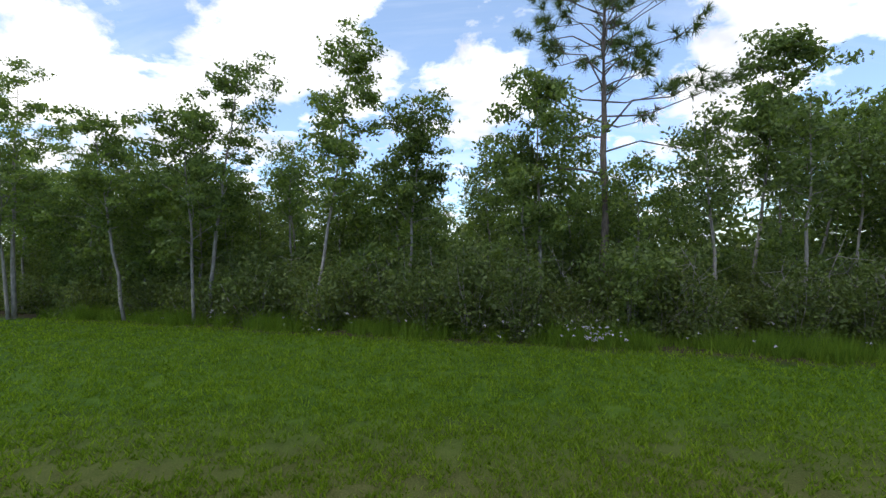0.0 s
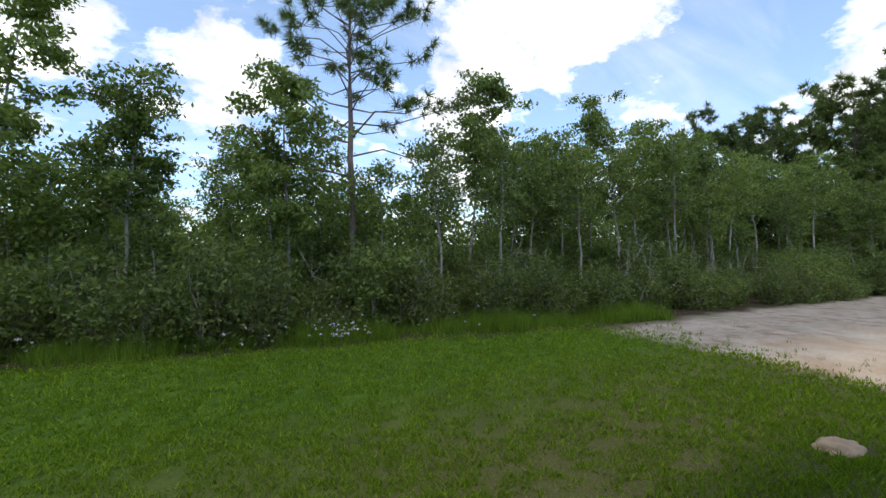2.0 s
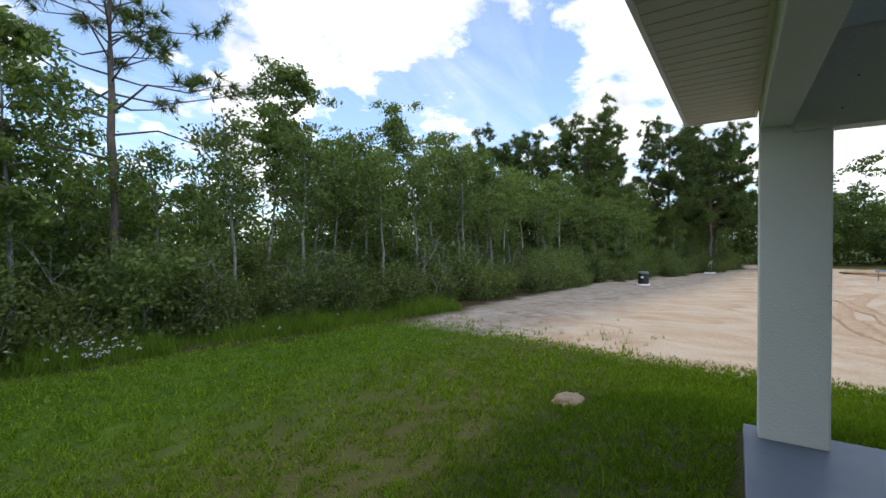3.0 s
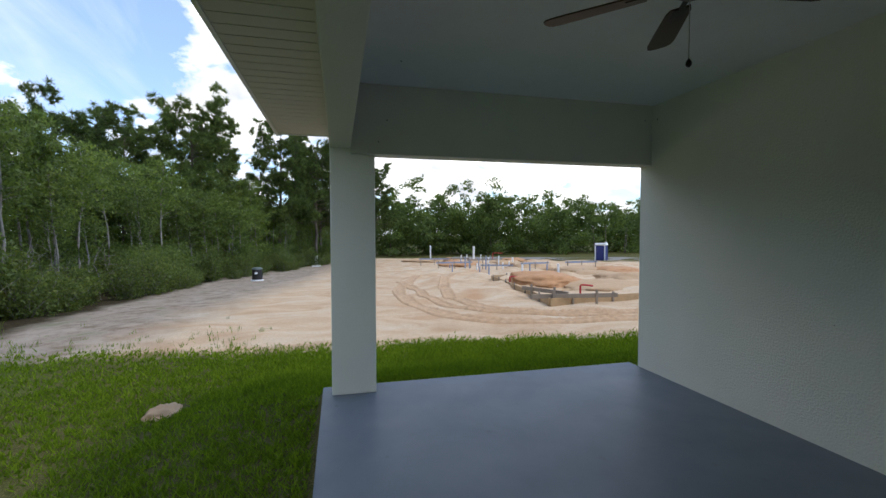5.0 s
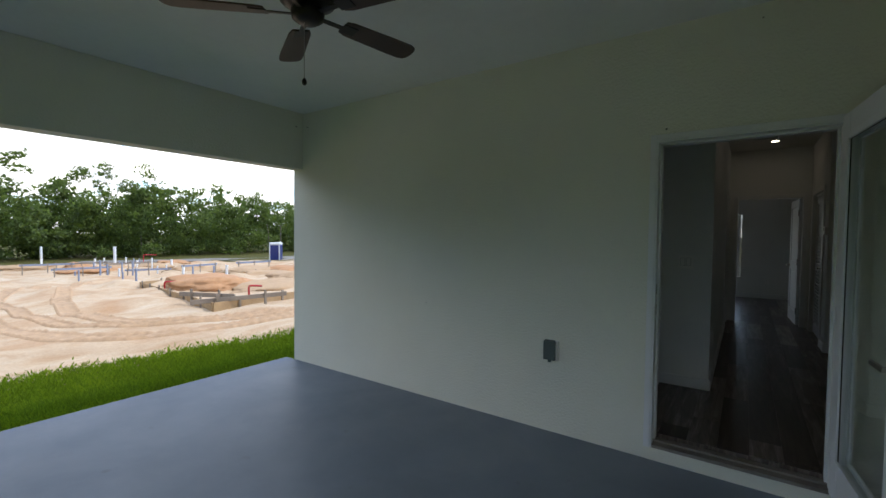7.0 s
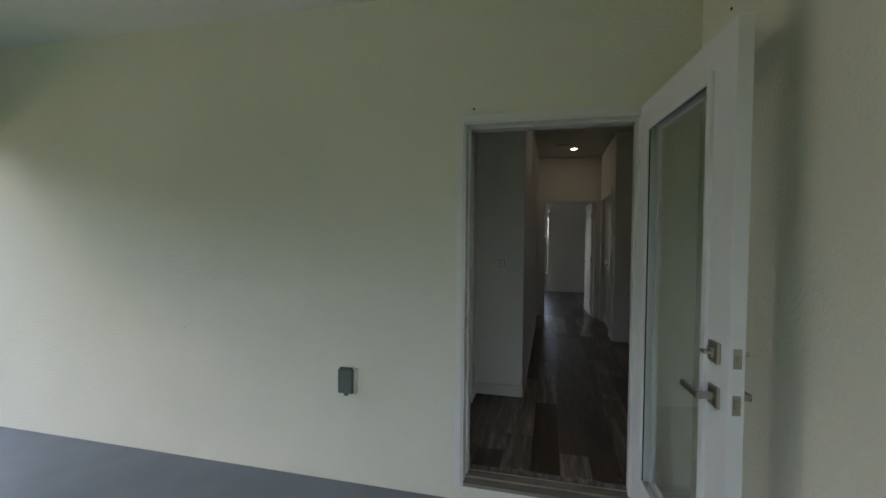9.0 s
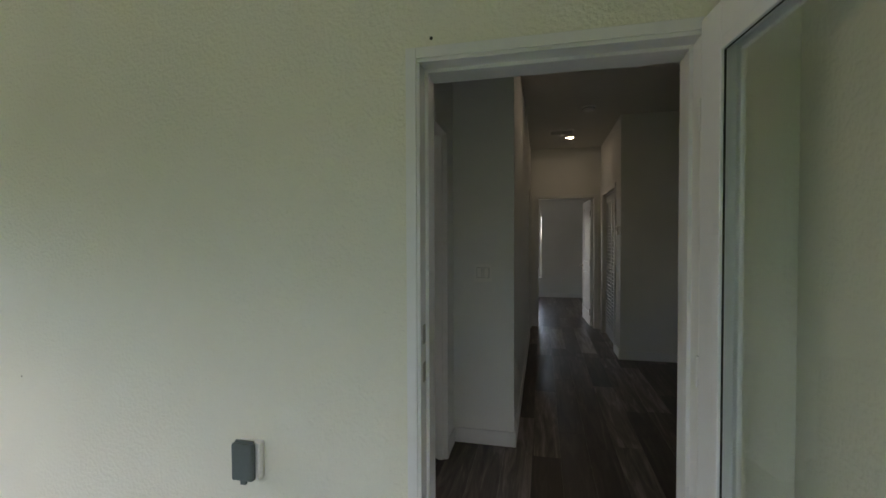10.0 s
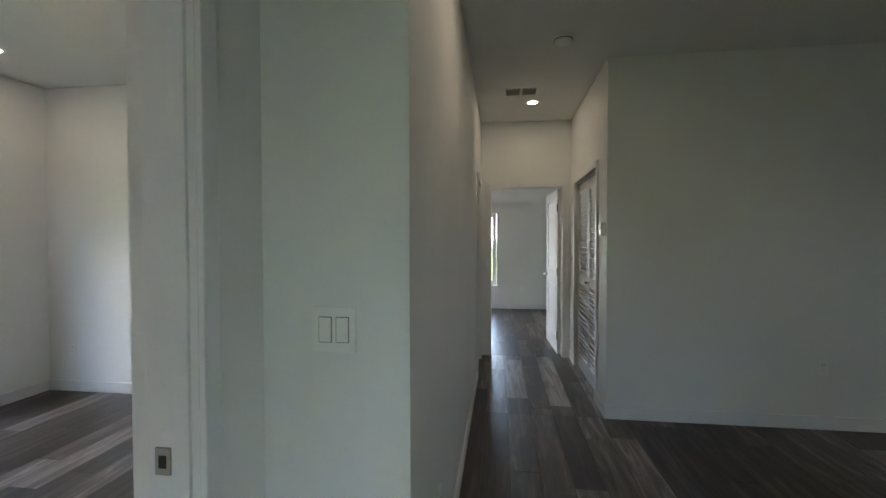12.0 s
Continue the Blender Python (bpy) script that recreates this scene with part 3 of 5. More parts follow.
casing_y(WIN, 1, DX0, DX1, DTOP)
casing_x(-0.87, 1, 3.94, 4.79, 2.15)
jamb_x(-0.99, -0.87, 3.92, 4.81, 2.17)
casing_x(-0.458, 1, 8.30, 9.00, 2.13)
jamb_x(-0.578, -0.458, 8.28, 9.02, 2.15)
casing_y(9.18, -1, -0.33, 0.50, 2.13)
casing_x(HX, -1, 7.80, 8.86, 2.13)
bm = boxes((-0.35, -0.332, 9.176, 9.304, FL, 2.15), (0.502, 0.52, 9.176, 9.304, FL, 2.15), (-0.332, 0.502, 9.176, 9.304, 2.132, 2.15), bevel=0.002)
solid("door_jamb", bm, TRIM, "white painted jamb of the hall end doorway", "door jamb", "structure")
# strike plate in the bedroom jamb
sp = thing("strike_plate", (-0.952, 4.789, 1.035), "small brushed nickel strike plate in the door jamb", "strike plate")
part("plate", boxes((-0.018, 0.018, -0.003, 0.003, -0.03, 0.03), bevel=0.001), NICKEL, sp)
part("slot", boxes((-0.008, 0.010, -0.0045, -0.0031, -0.014, 0.014)), BLACK, sp)


def plank_floor():
    """Wide planks along the hall's direction, each a piece of its own."""
    fl = bpy.data.objects["floor"]
    w, ln, meshes = 0.178, 1.22, {}
    spots = ((-4.43, -0.99, WIN, 7.45), (-0.99, 2.72, WIN, 7.44), (-0.458, HX, 7.44, 9.18), (-0.7, 1.0, 9.18, 12.75))
    for x0, x1, y0, y1 in spots:
        for i in range(int((x0 + 4.43) / w), int((x1 + 4.43) / w) + 1):
            a, b = max(x0, -4.43 + i * w), min(-4.43 + (i + 1) * w, x1)
            if b - a < 0.01:
                continue
            y = WIN - random.Random(i * 7 + 3).random() * ln
            while y < y1:
                c, d = max(y, y0), min(y + ln, y1)
                if d - c > 0.005:
                    key = (round(b - a, 3), round(d - c, 2))
                    if key not in meshes:
                        meshes[key] = mesh_of(boxes((-key[0] / 2 + 0.0006, key[0] / 2 - 0.0006, -key[1] / 2 + 0.0006, key[1] / 2 - 0.0006, -0.007, 0.0)), "plank", PLANK)
                    ob = new("plank", meshes[key])
                    ob.location = ((a + b) / 2, (c + d) / 2, FL)
                    ob.parent = fl
                y += ln


# ---- porch: door, fan, fittings ----
def build_door_frame():
    f = thing("door_frame", ((DX0 + DX1) / 2, WY, 0.085), "white painted outer door frame with worn aluminium sill", "door frame", kind="structure")
    c = (DX0 + DX1) / 2
    a, b, t = DX0 - c, DX1 - c, DTOP - 0.085
    part("jamb", boxes((a - 0.028, a, -0.012, 0.20, 0.0, t), bevel=0.003), TRIM, f)
    part("jamb", boxes((b, b + 0.028, -0.012, 0.20, 0.0, t), bevel=0.003), TRIM, f)
    part("head", boxes((a - 0.028, b + 0.028, -0.012, 0.20, t, t + 0.028), bevel=0.003), TRIM, f)
    part("stop", boxes((a, a + 0.012, 0.06, 0.085, 0.03, t), (b - 0.012, b, 0.06, 0.085, 0.03, t), (a + 0.012, b - 0.012, 0.06, 0.085, t - 0.012, t)), TRIM, f)
    part("sill", boxes((a, b, -0.015, 0.13, 0.001, 0.022), (a, b, 0.045, 0.085, 0.022, 0.034), bevel=0.002), STEEL, f, "worn aluminium door sill")
    part("brickmould", boxes((a - 0.05, a - 0.012, -0.02, -0.0125, 0.0, t + 0.05), (b + 0.012, b + 0.05, -0.02, -0.0125, 0.0, t + 0.05),
                             (a - 0.012, b + 0.012, -0.02, -0.0125, t + 0.012, t + 0.05), bevel=0.002), TRIM, f)
    for z in (0.93, 1.07):
        part("strike", boxes((a + 0.0005, a + 0.003, 0.012, 0.042, z - 0.035, z + 0.035)), NICKEL, f)
    for z in (0.2, 1.0, 1.8):
        bm = bmesh.new()
        lathe(bm, [(0.005, -0.05), (0.005, 0.05)], 10, (b - 0.002, -0.012, z))
        part("hinge", bm, TRIM, f)


def lever(bm, s):
    """Square rose with a flat bent lever, on the face at y = 0 pointing s in y."""
    box(bm, -0.033, 0.033, min(0, s * 0.009), max(0, s * 0.009), -0.033, 0.033, 0.003)
    y = sorted((s * 0.009, s * 0.05))
    box(bm, -0.010, 0.010, y[0], y[1], -0.010, 0.010, 0.002)
    y = sorted((s * 0.046, s * 0.058))
    box(bm, -0.125, 0.012, y[0], y[1], -0.011, 0.011, 0.003)
    return bm


def build_porch_door():
    d = thing("porch_door", (DX1 - 0.004, WY - 0.026, 0.105), "white glazed outer door standing open against the side wall", "door", rz=-84.5)
    L, H, T = 0.922, 2.06, 0.044
    lk = 0.152
    st, top, bot = 0.118, 0.125, 0.215
    part("hinge_stile", boxes((0.0, st, 0, T, 0, H), bevel=0.002), DOORPAINT, d)
    part("lock_stile", boxes((L - lk, L, 0, T, 0, H), bevel=0.002), DOORPAINT, d)
    part("top_rail", boxes((st, L - lk, 0.0015, T - 0.0015, H - top, H)), DOORPAINT, d)
    part("bottom_rail", boxes((st, L - lk, 0.0015, T - 0.0015, 0, bot)), DOORPAINT, d)
    a, b, c, e = st, L - lk, bot, H - top
    for s, y in ((-1, 0.0), (1, T)):
        y0, y1 = sorted((y - s * 0.003, y + s * 0.011))
        part("glazing_bead", boxes((a - 0.012, a + 0.022, y0, y1, c - 0.012, e + 0.012), (b - 0.022, b + 0.012, y0, y1, c - 0.012, e + 0.012),
                                   (a + 0.022, b - 0.022, y0, y1, c - 0.012, c + 0.022), (a + 0.022, b - 0.022, y0, y1, e - 0.022, e + 0.012), bevel=0.004), DOORPAINT, d)
    g = part("pane", boxes((a, b, T / 2 - 0.003, T / 2 + 0.003, c, e)), GLASS, d, "clear glass pane")
    g.visible_shadow = False
    part("gasket", boxes((a + 0.018, a + 0.0225, -0.002, 0.004, c, e), (b - 0.0225, b - 0.018, -0.002, 0.004, c, e), (a, b, -0.002, 0.004, e - 0.0225, e - 0.018)), BLACK, d)
    x = L - 0.082
    for s, y in ((-1, 0.0), (1, T)):
        ob = part("lever", lever(bmesh.new(), s), NICKEL, d, "brushed nickel lever handle")
        ob.location = (x, y, 0.905)
        bm = bmesh.new()
        y0, y1 = sorted((0, s * 0.012))
        box(bm, -0.033, 0.033, y0, y1, -0.033, 0.033, 0.004)
        y0, y1 = sorted((s * 0.012, s * 0.022))
        box(bm, -0.016, 0.016, y0, y1, -0.016, 0.016, 0.003)
        y0, y1 = sorted((s * 0.022, s * 0.042))
        box(bm, -0.020, 0.020, y0, y1, -0.005, 0.005, 0.002)
        ob = part("deadbolt", bm, NICKEL, d, "square brushed nickel deadbolt")
        ob.location = (x, y, 1.045)
    for z in (0.905, 1.045):
        part("latch_plate", boxes((L, L + 0.002, 0.010, 0.034, z - 0.03, z + 0.03), bevel=0.0005), NICKEL, d)
        bm = bmesh.new()
        box(bm, L + 0.002, L + 0.011, 0.016, 0.028, z - 0.009, z + 0.009, 0.002)
        part("latch_bolt", bm, NICKEL, d)


def build_fan():
    f = thing("ceiling_fan", (-2.015, 1.87, 2.88), "dark bronze ceiling fan with five walnut blades, at rest", "ceiling fan")
    bm = bmesh.new()
    lathe(bm, [(0.07, 0.0), (0.068, -0.02), (0.045, -0.05), (0.02, -0.06)], 24)
    part("canopy", bm, BRONZE, f, smooth=True)
    bm = bmesh.new()
    lathe(bm, [(0.013, -0.055), (0.013, -0.14)], 12)
    part("downrod", bm, BRONZE, f)
    bm = bmesh.new()
    lathe(bm, [(0.03, -0.125), (0.09, -0.14), (0.135, -0.165), (0.14, -0.20), (0.132, -0.235), (0.10, -0.255), (0.085, -0.262), (0.02, -0.264)], 32)
    part("motor_housing", bm, BRONZE, f, smooth=True)
    bm = bmesh.new()
    lathe(bm, [(0.075, -0.262), (0.082, -0.285), (0.075, -0.315), (0.05, -0.332), (0.015, -0.338)], 24)
    part("switch_cup", bm, BRONZE, f, smooth=True)
    for k in range(10):
        a = k * math.pi / 5
        bm = bmesh.new()
        box(bm, 0.128, 0.142, -0.012, 0.012, -0.222, -0.178, 0.003, Matrix.Rotation(a, 4, "Z"))
        part("vent_slot", bm, NICKEL, f)
    for k in range(5):
        ang = radians(80 + 72 * k)
        tip = Matrix.Rotation(ang, 4, "Z") @ Matrix.Translation((0, 0, -0.285)) @ Matrix.Rotation(radians(-11), 4, "X")
        bm = bmesh.new()
        pts = [(0.20, 0.045), (0.24, 0.058), (0.51, 0.069), (0.61, 0.070), (0.645, 0.062), (0.663, 0.040), (0.668, 0.0)]
        line = pts + [(x, -y) for x, y in reversed(pts[:-1])]
        lo = [bm.verts.new((x, y, -0.004)) for x, y in line]
        hi = [bm.verts.new((x, y, 0.004)) for x, y in line]
        bm.faces.new(lo[::-1])
        bm.faces.new(hi)
        for i in range(len(line)):
            j = (i + 1) % len(line)
            bm.faces.new((lo[i], lo[j], hi[j], hi[i]))
        bmesh.ops.transform(bm, matrix=tip, verts=bm.verts)
        part("blade", bm, BLADE, f)
        bm = bmesh.new()
        box(bm, 0.07, 0.20, -0.014, 0.014, -0.010, -0.004, 0.002)
        box(bm, 0.19, 0.275, -0.034, 0.034, -0.010, -0.0045, 0.002)
        bmesh.ops.transform(bm, matrix=tip, verts=bm.verts)
        part("blade_iron", bm, BRONZE, f)
    bm = bmesh.new()
    tube(bm, [(0.0, -0.02, -0.33), (0.0, -0.02, -0.61)], [0.0018, 0.0018], 6)
    part("pull_chain", bm, NICKEL, f)
    bm = bmesh.new()
    lathe(bm, [(0.003, 0.0), (0.012, -0.014), (0.013, -0.026), (0.006, -0.036)], 12, (0.0, -0.02, -0.605))
    part("pull_knob", bm, BRONZE, f, smooth=True)


def build_outdoor_outlet():
    o = thing("outdoor_outlet", (-1.405, WY, 0.562), "grey weatherproof outlet box on the stucco wall", "outlet box")
    part("box", boxes((-0.048, 0.052, -0.035, 0.0, 0.0, 0.145), bevel=0.004), PLASTIC, o)
    part("cover", boxes((-0.053, 0.040, -0.062, -0.036, 0.003, 0.148), bevel=0.008), GREYBOX, o, "smoky grey flip cover")
    part("latch", boxes((-0.016, 0.008, -0.058, -0.045, -0.012, 0.004), bevel=0.002), GREYBOX, o)
    part("hinge", boxes((-0.045, 0.035, -0.05, -0.038, 0.148, 0.156), bevel=0.002), GREYBOX, o)


def anchor(x, y, z, axis):
    """A dark screw hole left in the wall."""
    bm = bmesh.new()
    lathe(bm, [(0.006, -0.004), (0.0055, 0.003), (0.002, 0.004)], 10)
    m = Matrix.Translation((x, y, z)) @ (Matrix.Rotation(math.pi / 2, 4, "Y") if axis == "x" else Matrix.Rotation(math.pi / 2, 4, "X") if axis == "y" else Matrix.Identity(4))
    solid("screw_anchor", bm, BLACK, "small dark screw anchor in the stucco", "screw", group="screw anchors", at=m)


build_door_frame()
build_porch_door()
build_fan()
build_outdoor_outlet()
for a in ((-4.438, 0.80, 2.56, "x"), (-4.438, 0.72, 2.36, "x"), (-4.438, 3.57, 2.72, "x"), (-4.36, WY - 0.001, 2.72, "y"), (-3.85, 0.85, 2.879, "z"),
          (-0.66, WY - 0.001, 2.215, "y"), (SX - 0.001, 3.3, 2.45, "x")):
    anchor(*a)


# ---- indoors ----
def can_light(x, y, power):
    c = thing("recessed_light", (x, y, CE), "small round recessed ceiling light, lit warm", "ceiling light", "recessed lights")
    bm = bmesh.new()
    lathe(bm, [(0.070, 0.0), (0.068, -0.004), (0.050, -0.007), (0.046, -0.004), (0.046, -0.001)], 28)
    part("trim_ring", bm, PLASTIC, c)
    bm = bmesh.new()
    lathe(bm, [(0.0455, -0.0055), (0.038, -0.0075)], 28)
    part("lens", bm, CAN_GLOW, c, "glowing lens")
    lamp = bpy.data.lights.new("recessed_light_glow", "AREA")
    lamp.shape, lamp.size, lamp.energy, lamp.color = "DISK", 0.11, power, (1.0, 0.83, 0.62)
    ob = new("recessed_light_glow", lamp)
    ob.location = (0, 0, -0.012)
    ob.parent = c


can_light(0.08, 5.89, 0.115)
can_light(0.10, 8.46, 0.06)
can_light(-3.91, 6.67, 0.06)


def plate(name, at, rz, w, h, rockers, label, cat):
    """A wall plate facing -y before it is turned."""
    o = thing(name, at, label, cat, rz=rz)
    part("plate", boxes((-w / 2, w / 2, -0.006, 0, -h / 2, h / 2), bevel=0.002), PLASTIC, o)
    for x in rockers:
        if cat == "light switch":
            part("rocker", boxes((x - 0.0165, x + 0.0165, -0.0095, -0.0065, -0.033, 0.033), bevel=0.0015), PLASTIC, o)
            part("rocker_gap", boxes((x - 0.0185, x + 0.0185, -0.0066, -0.0061, -0.035, 0.035)), GREYBOX, o)
        else:
            for z in (-0.02, 0.02):
                part("socket", boxes((x - 0.016, x + 0.016, -0.0085, -0.0062, z - 0.014, z + 0.014), bevel=0.002), PLASTIC, o)
                part("slot", boxes((x - 0.008, x - 0.006, -0.0092, -0.0086, z - 0.005, z + 0.005), (x + 0.006, x + 0.008, -0.0092, -0.0086, z - 0.005, z + 0.005)), BLACK, o)
    return o


plate("light_switch", (-0.665, 5.055, 1.277), 0, 0.122, 0.122, (-0.024, 0.024), "white double rocker light switch on the wall", "light switch")
plate("wall_outlet", (2.13, 7.44, 0.57), 0, 0.072, 0.116, (0,), "white wall outlet on the living room wall", "wall outlet")
plate("wall_outlet", (-0.458, 5.57, 0.50), 90, 0.072, 0.116, (0,), "white wall outlet low on the hall wall", "wall outlet")
plate("wall_outlet", (-4.18, 7.45, 0.50), 0, 0.072, 0.116, (0,), "white wall outlet low on the bedroom wall", "wall outlet")
plate("wall_outlet", (0.20, 12.75, 0.50), 0, 0.072, 0.116, (0,), "white wall outlet in the end room", "wall outlet")
plate("light_switch", (-2.2, 7.45, 1.22), 0, 0.072, 0.116, (0,), "white single rocker light switch in the bedroom", "light switch")

th = thing("thermostat", (HX, 7.55, 1.60), "white thermostat on the hall wall by the corner", "thermostat", rz=-90)
part("base", boxes((-0.05, 0.05, -0.012, 0, -0.055, 0.055), bevel=0.004), PLASTIC, th)
part("body", boxes((-0.045, 0.045, -0.03, -0.012, -0.05, 0.05), bevel=0.006), PLASTIC, th)
part("screen", boxes((-0.03, 0.03, -0.0315, -0.0301, -0.005, 0.035)), GREYBOX, th)

sm = thing("smoke_detector", (0.21, 7.06, CE), "white round smoke detector on the ceiling", "smoke detector")
bm = bmesh.new()
lathe(bm, [(0.072, 0.0), (0.072, -0.012), (0.062, -0.016), (0.058, -0.034), (0.045, -0.042), (0.01, -0.044)], 28)
part("body", bm, PLASTIC, sm)
bm = bmesh.new()
lathe(bm, [(0.066, -0.0165), (0.066, -0.021)], 28)
part("sensor_gap", bm, GREYBOX, sm)

ve = thing("ceiling_vent", (-0.03, 8.12, CE), "white two-part ceiling air vent", "air vent")
part("frame", boxes((-0.155, 0.155, -0.105, -0.09, -0.008, 0), (-0.155, 0.155, 0.09, 0.105, -0.008, 0), (-0.155, -0.14, -0.09, 0.09, -0.008, 0), (0.14, 0.155, -0.09, 0.09, -0.008, 0),
                    (-0.008, 0.008, -0.09, 0.09, -0.008, 0)), PLASTIC, ve)
part("backing", boxes((-0.14, 0.14, -0.09, 0.09, -0.002, 0)), GREYBOX, ve)
for k in range(9):
    y = -0.08 + k * 0.02
    for x in (-0.075, 0.075):
        bm = bmesh.new()
        box(bm, x - 0.063, x + 0.063, -0.008, 0.008, -0.001, 0.001, 0, Matrix.Translation((0, y, -0.006)) @ Matrix.Rotation(0.5, 4, "X"))
        part("slat", bm, PLASTIC, ve)


def build_closet():
    for k in range(2):
        y0 = 7.803 + k * 0.529
        d = thing("louvered_door", (HX + 0.035, y0, FL + 0.012), "white louvered bifold closet door, closed", "closet door", "closet doors")
        w, h, t = 0.525, 1.985, 0.03
        part("stile", boxes((0, t, 0, 0.05, 0, h), bevel=0.003), DOORPAINT, d)
        part("stile", boxes((0, t, w - 0.05, w, 0, h), bevel=0.003), DOORPAINT, d)
        for a, b in ((0, 0.14), (0.93, 1.02), (h - 0.09, h)):
            part("rail", boxes((0.001, t - 0.001, 0.05, w - 0.05, a, b)), DOORPAINT, d)
        bm = bmesh.new()
        box(bm, -0.026, 0.026, 0, w - 0.1, -0.004, 0.004, 0, Matrix.Rotation(radians(66), 4, "Y"))
        me = mesh_of(bm, "slat", DOORPAINT)
        for lo, hi in ((0.14, 0.93), (1.02, h - 0.09)):
            n = int((hi - lo) / 0.048)
            for i in range(n):
                s = new("slat", me)
                s.location = (t / 2, 0.05, lo + (i + 0.5) * (hi - lo) / n)
                s.parent = d
        if k == 0:
            bm = bmesh.new()
            lathe(bm, [(0.006, 0), (0.006, 0.02), (0.015, 0.028), (0.013, 0.038), (0.004, 0.041)], 14)
            ob = part("knob", bm, NICKEL, d)
            ob.matrix_basis = Matrix.Translation((0, w - 0.03, 0.97)) @ Matrix.Rotation(-math.pi / 2, 4, "Y")
    solid("closet_track", boxes((HX + 0.02, HX + 0.08, 7.802, 8.858, 2.112, 2.130)), TRIM, "white closet door track", "door track", "structure")


build_closet()


def build_hall_door():
    d = thing("hall_door", (0.498, 9.308, FL + 0.01), "white panelled inner door standing open into the end room", "door", rz=93)
    L, H, T = 0.815, 2.005, 0.035
    st = 0.11
    part("stile", boxes((0, st, 0, T, 0, H), bevel=0.002), DOORPAINT, d)
    part("stile", boxes((L - st, L, 0, T, 0, H), bevel=0.002), DOORPAINT, d)
    for a, b in ((0, 0.2), (0.86, 1.0), (H - 0.12, H)):
        part("rail", boxes((st, L - st, 0.001, T - 0.001, a, b)), DOORPAINT, d)
    for a, b in ((0.2, 0.86), (1.0, H - 0.12)):
        part("panel", boxes((st, L - st, 0.010, T - 0.010, a, b), (st + 0.04, L - st - 0.04, 0.004, T - 0.004, a + 0.04, b - 0.04), bevel=0.003), DOORPAINT, d)
    for s, y in ((-1, 0.0), (1, T)):
        bm = bmesh.new()
        y0, y1 = sorted((0, s * 0.008))
        box(bm, -0.028, 0.028, y0, y1, -0.028, 0.028, 0.003)
        y0, y1 = sorted((s * 0.008, s * 0.05))
        box(bm, -0.009, 0.009, y0, y1, -0.009, 0.009, 0.002)
        y0, y1 = sorted((s * 0.042, s * 0.052))
        box(bm, -0.11, 0.010, y0, y1, -0.009, 0.009, 0.003)
        ob = part("lever", bm, NICKEL, d, "brushed nickel lever handle")
        ob.location = (L - 0.06, y, 0.92)
    for z in (0.22, 1.0, 1.78):
        part("hinge", boxes((-0.010, 0.022, T, T + 0.006, z - 0.05, z + 0.05), bevel=0.002), BRONZE, d, "dark bronze hinge")


build_hall_door()


def window(name, m, w, h, label):
    """A single-hung window, seen from its -y side; the base is its lower left corner."""
    o = new(name)
    o.matrix_world = m
    tagged(o, label, "window", kind="structure")
    f = 0.045
    part("window_frame", boxes((0, f, 0, 0.07, 0, h), (w - f, w, 0, 0.07, 0, h), (f, w - f, 0, 0.07, 0, f), (f, w - f, 0, 0.07, h - f, h), bevel=0.004), TRIM, o)
    for z0, z1, y in ((f, h / 2 + 0.02, 0.012), (h / 2 - 0.02, h - f, 0.04)):
        s = 0.035
        part("sash", boxes((f, f + s, y, y + 0.024, z0, z1), (w - f - s, w - f, y, y + 0.024, z0, z1), (f + s, w - f - s, y, y + 0.024, z0, z0 + s), (f + s, w - f - s, y, y + 0.024, z1 - s, z1), bevel=0.003), TRIM, o)
        g = part("pane", boxes((f + s, w - f - s, y + 0.010, y + 0.014, z0 + s, z1 - s)), GLASS, o)
        g.visible_shadow = False
    part("window_sill", boxes((-0.03, w + 0.03, -0.10, -0.001, -0.022, 0.0), bevel=0.004), TRIM, o)
    return o


WL = Matrix.Rotation(math.pi / 2, 4, "Z")
window("window_1", Matrix.Translation((-4.53, 5.775, 0.625)) @ WL, 0.91, 1.47, "white vinyl single-hung bedroom window over the lot")
window("window_2", Matrix.Translation((-4.53, 4.865, 0.625)) @ WL, 0.91, 1.47, "white vinyl single-hung bedroom window over the lot")
window("window_3", Matrix.Translation((-1.275, 12.80, 0.585)), 0.97, 1.45, "white vinyl single-hung window in the end room")
# the next two are unseen, added so the end room is lit from the left
window("unseen_window_4", Matrix.Translation((-4.53, 10.005, 0.625)) @ WL, 0.945, 1.47, "white vinyl single-hung window in the end room")
window("unseen_window_5", Matrix.Translation((-4.53, 10.95, 0.625)) @ WL, 0.945, 1.47, "white vinyl single-hung window in the end room")

WR = Matrix.Rotation(-math.pi / 2, 4, "Z")
# unseen window, added only to brighten the living room wall with skylight
window("unseen_window_6", Matrix.Translation((5.86, 5.08, 1.10)) @ WR, 0.58, 1.01, "small unseen living room window, added to let daylight onto the wall")


def sky_fill_lamp(x, y, z, w, h, power, rz):
    """An added area lamp that strengthens the sky's light in a window's opening."""
    lamp = bpy.data.lights.new("window_daylight_fill", "AREA")
    lamp.shape, lamp.size, lamp.size_y, lamp.energy, lamp.color = "RECTANGLE", w, h, power, (0.90, 0.96, 1.0)
    new("window_daylight_fill", lamp).matrix_world = Matrix.Translation((x, y, z)) @ Matrix.Rotation(radians(rz), 4, "Z") @ Matrix.Rotation(math.pi / 2, 4, "X")


# extra lamp behind window_3, on top of the sky, to brighten the end room
sky_fill_lamp(-0.79, 12.89, 1.31, 0.9, 1.4, 0.7, 180)

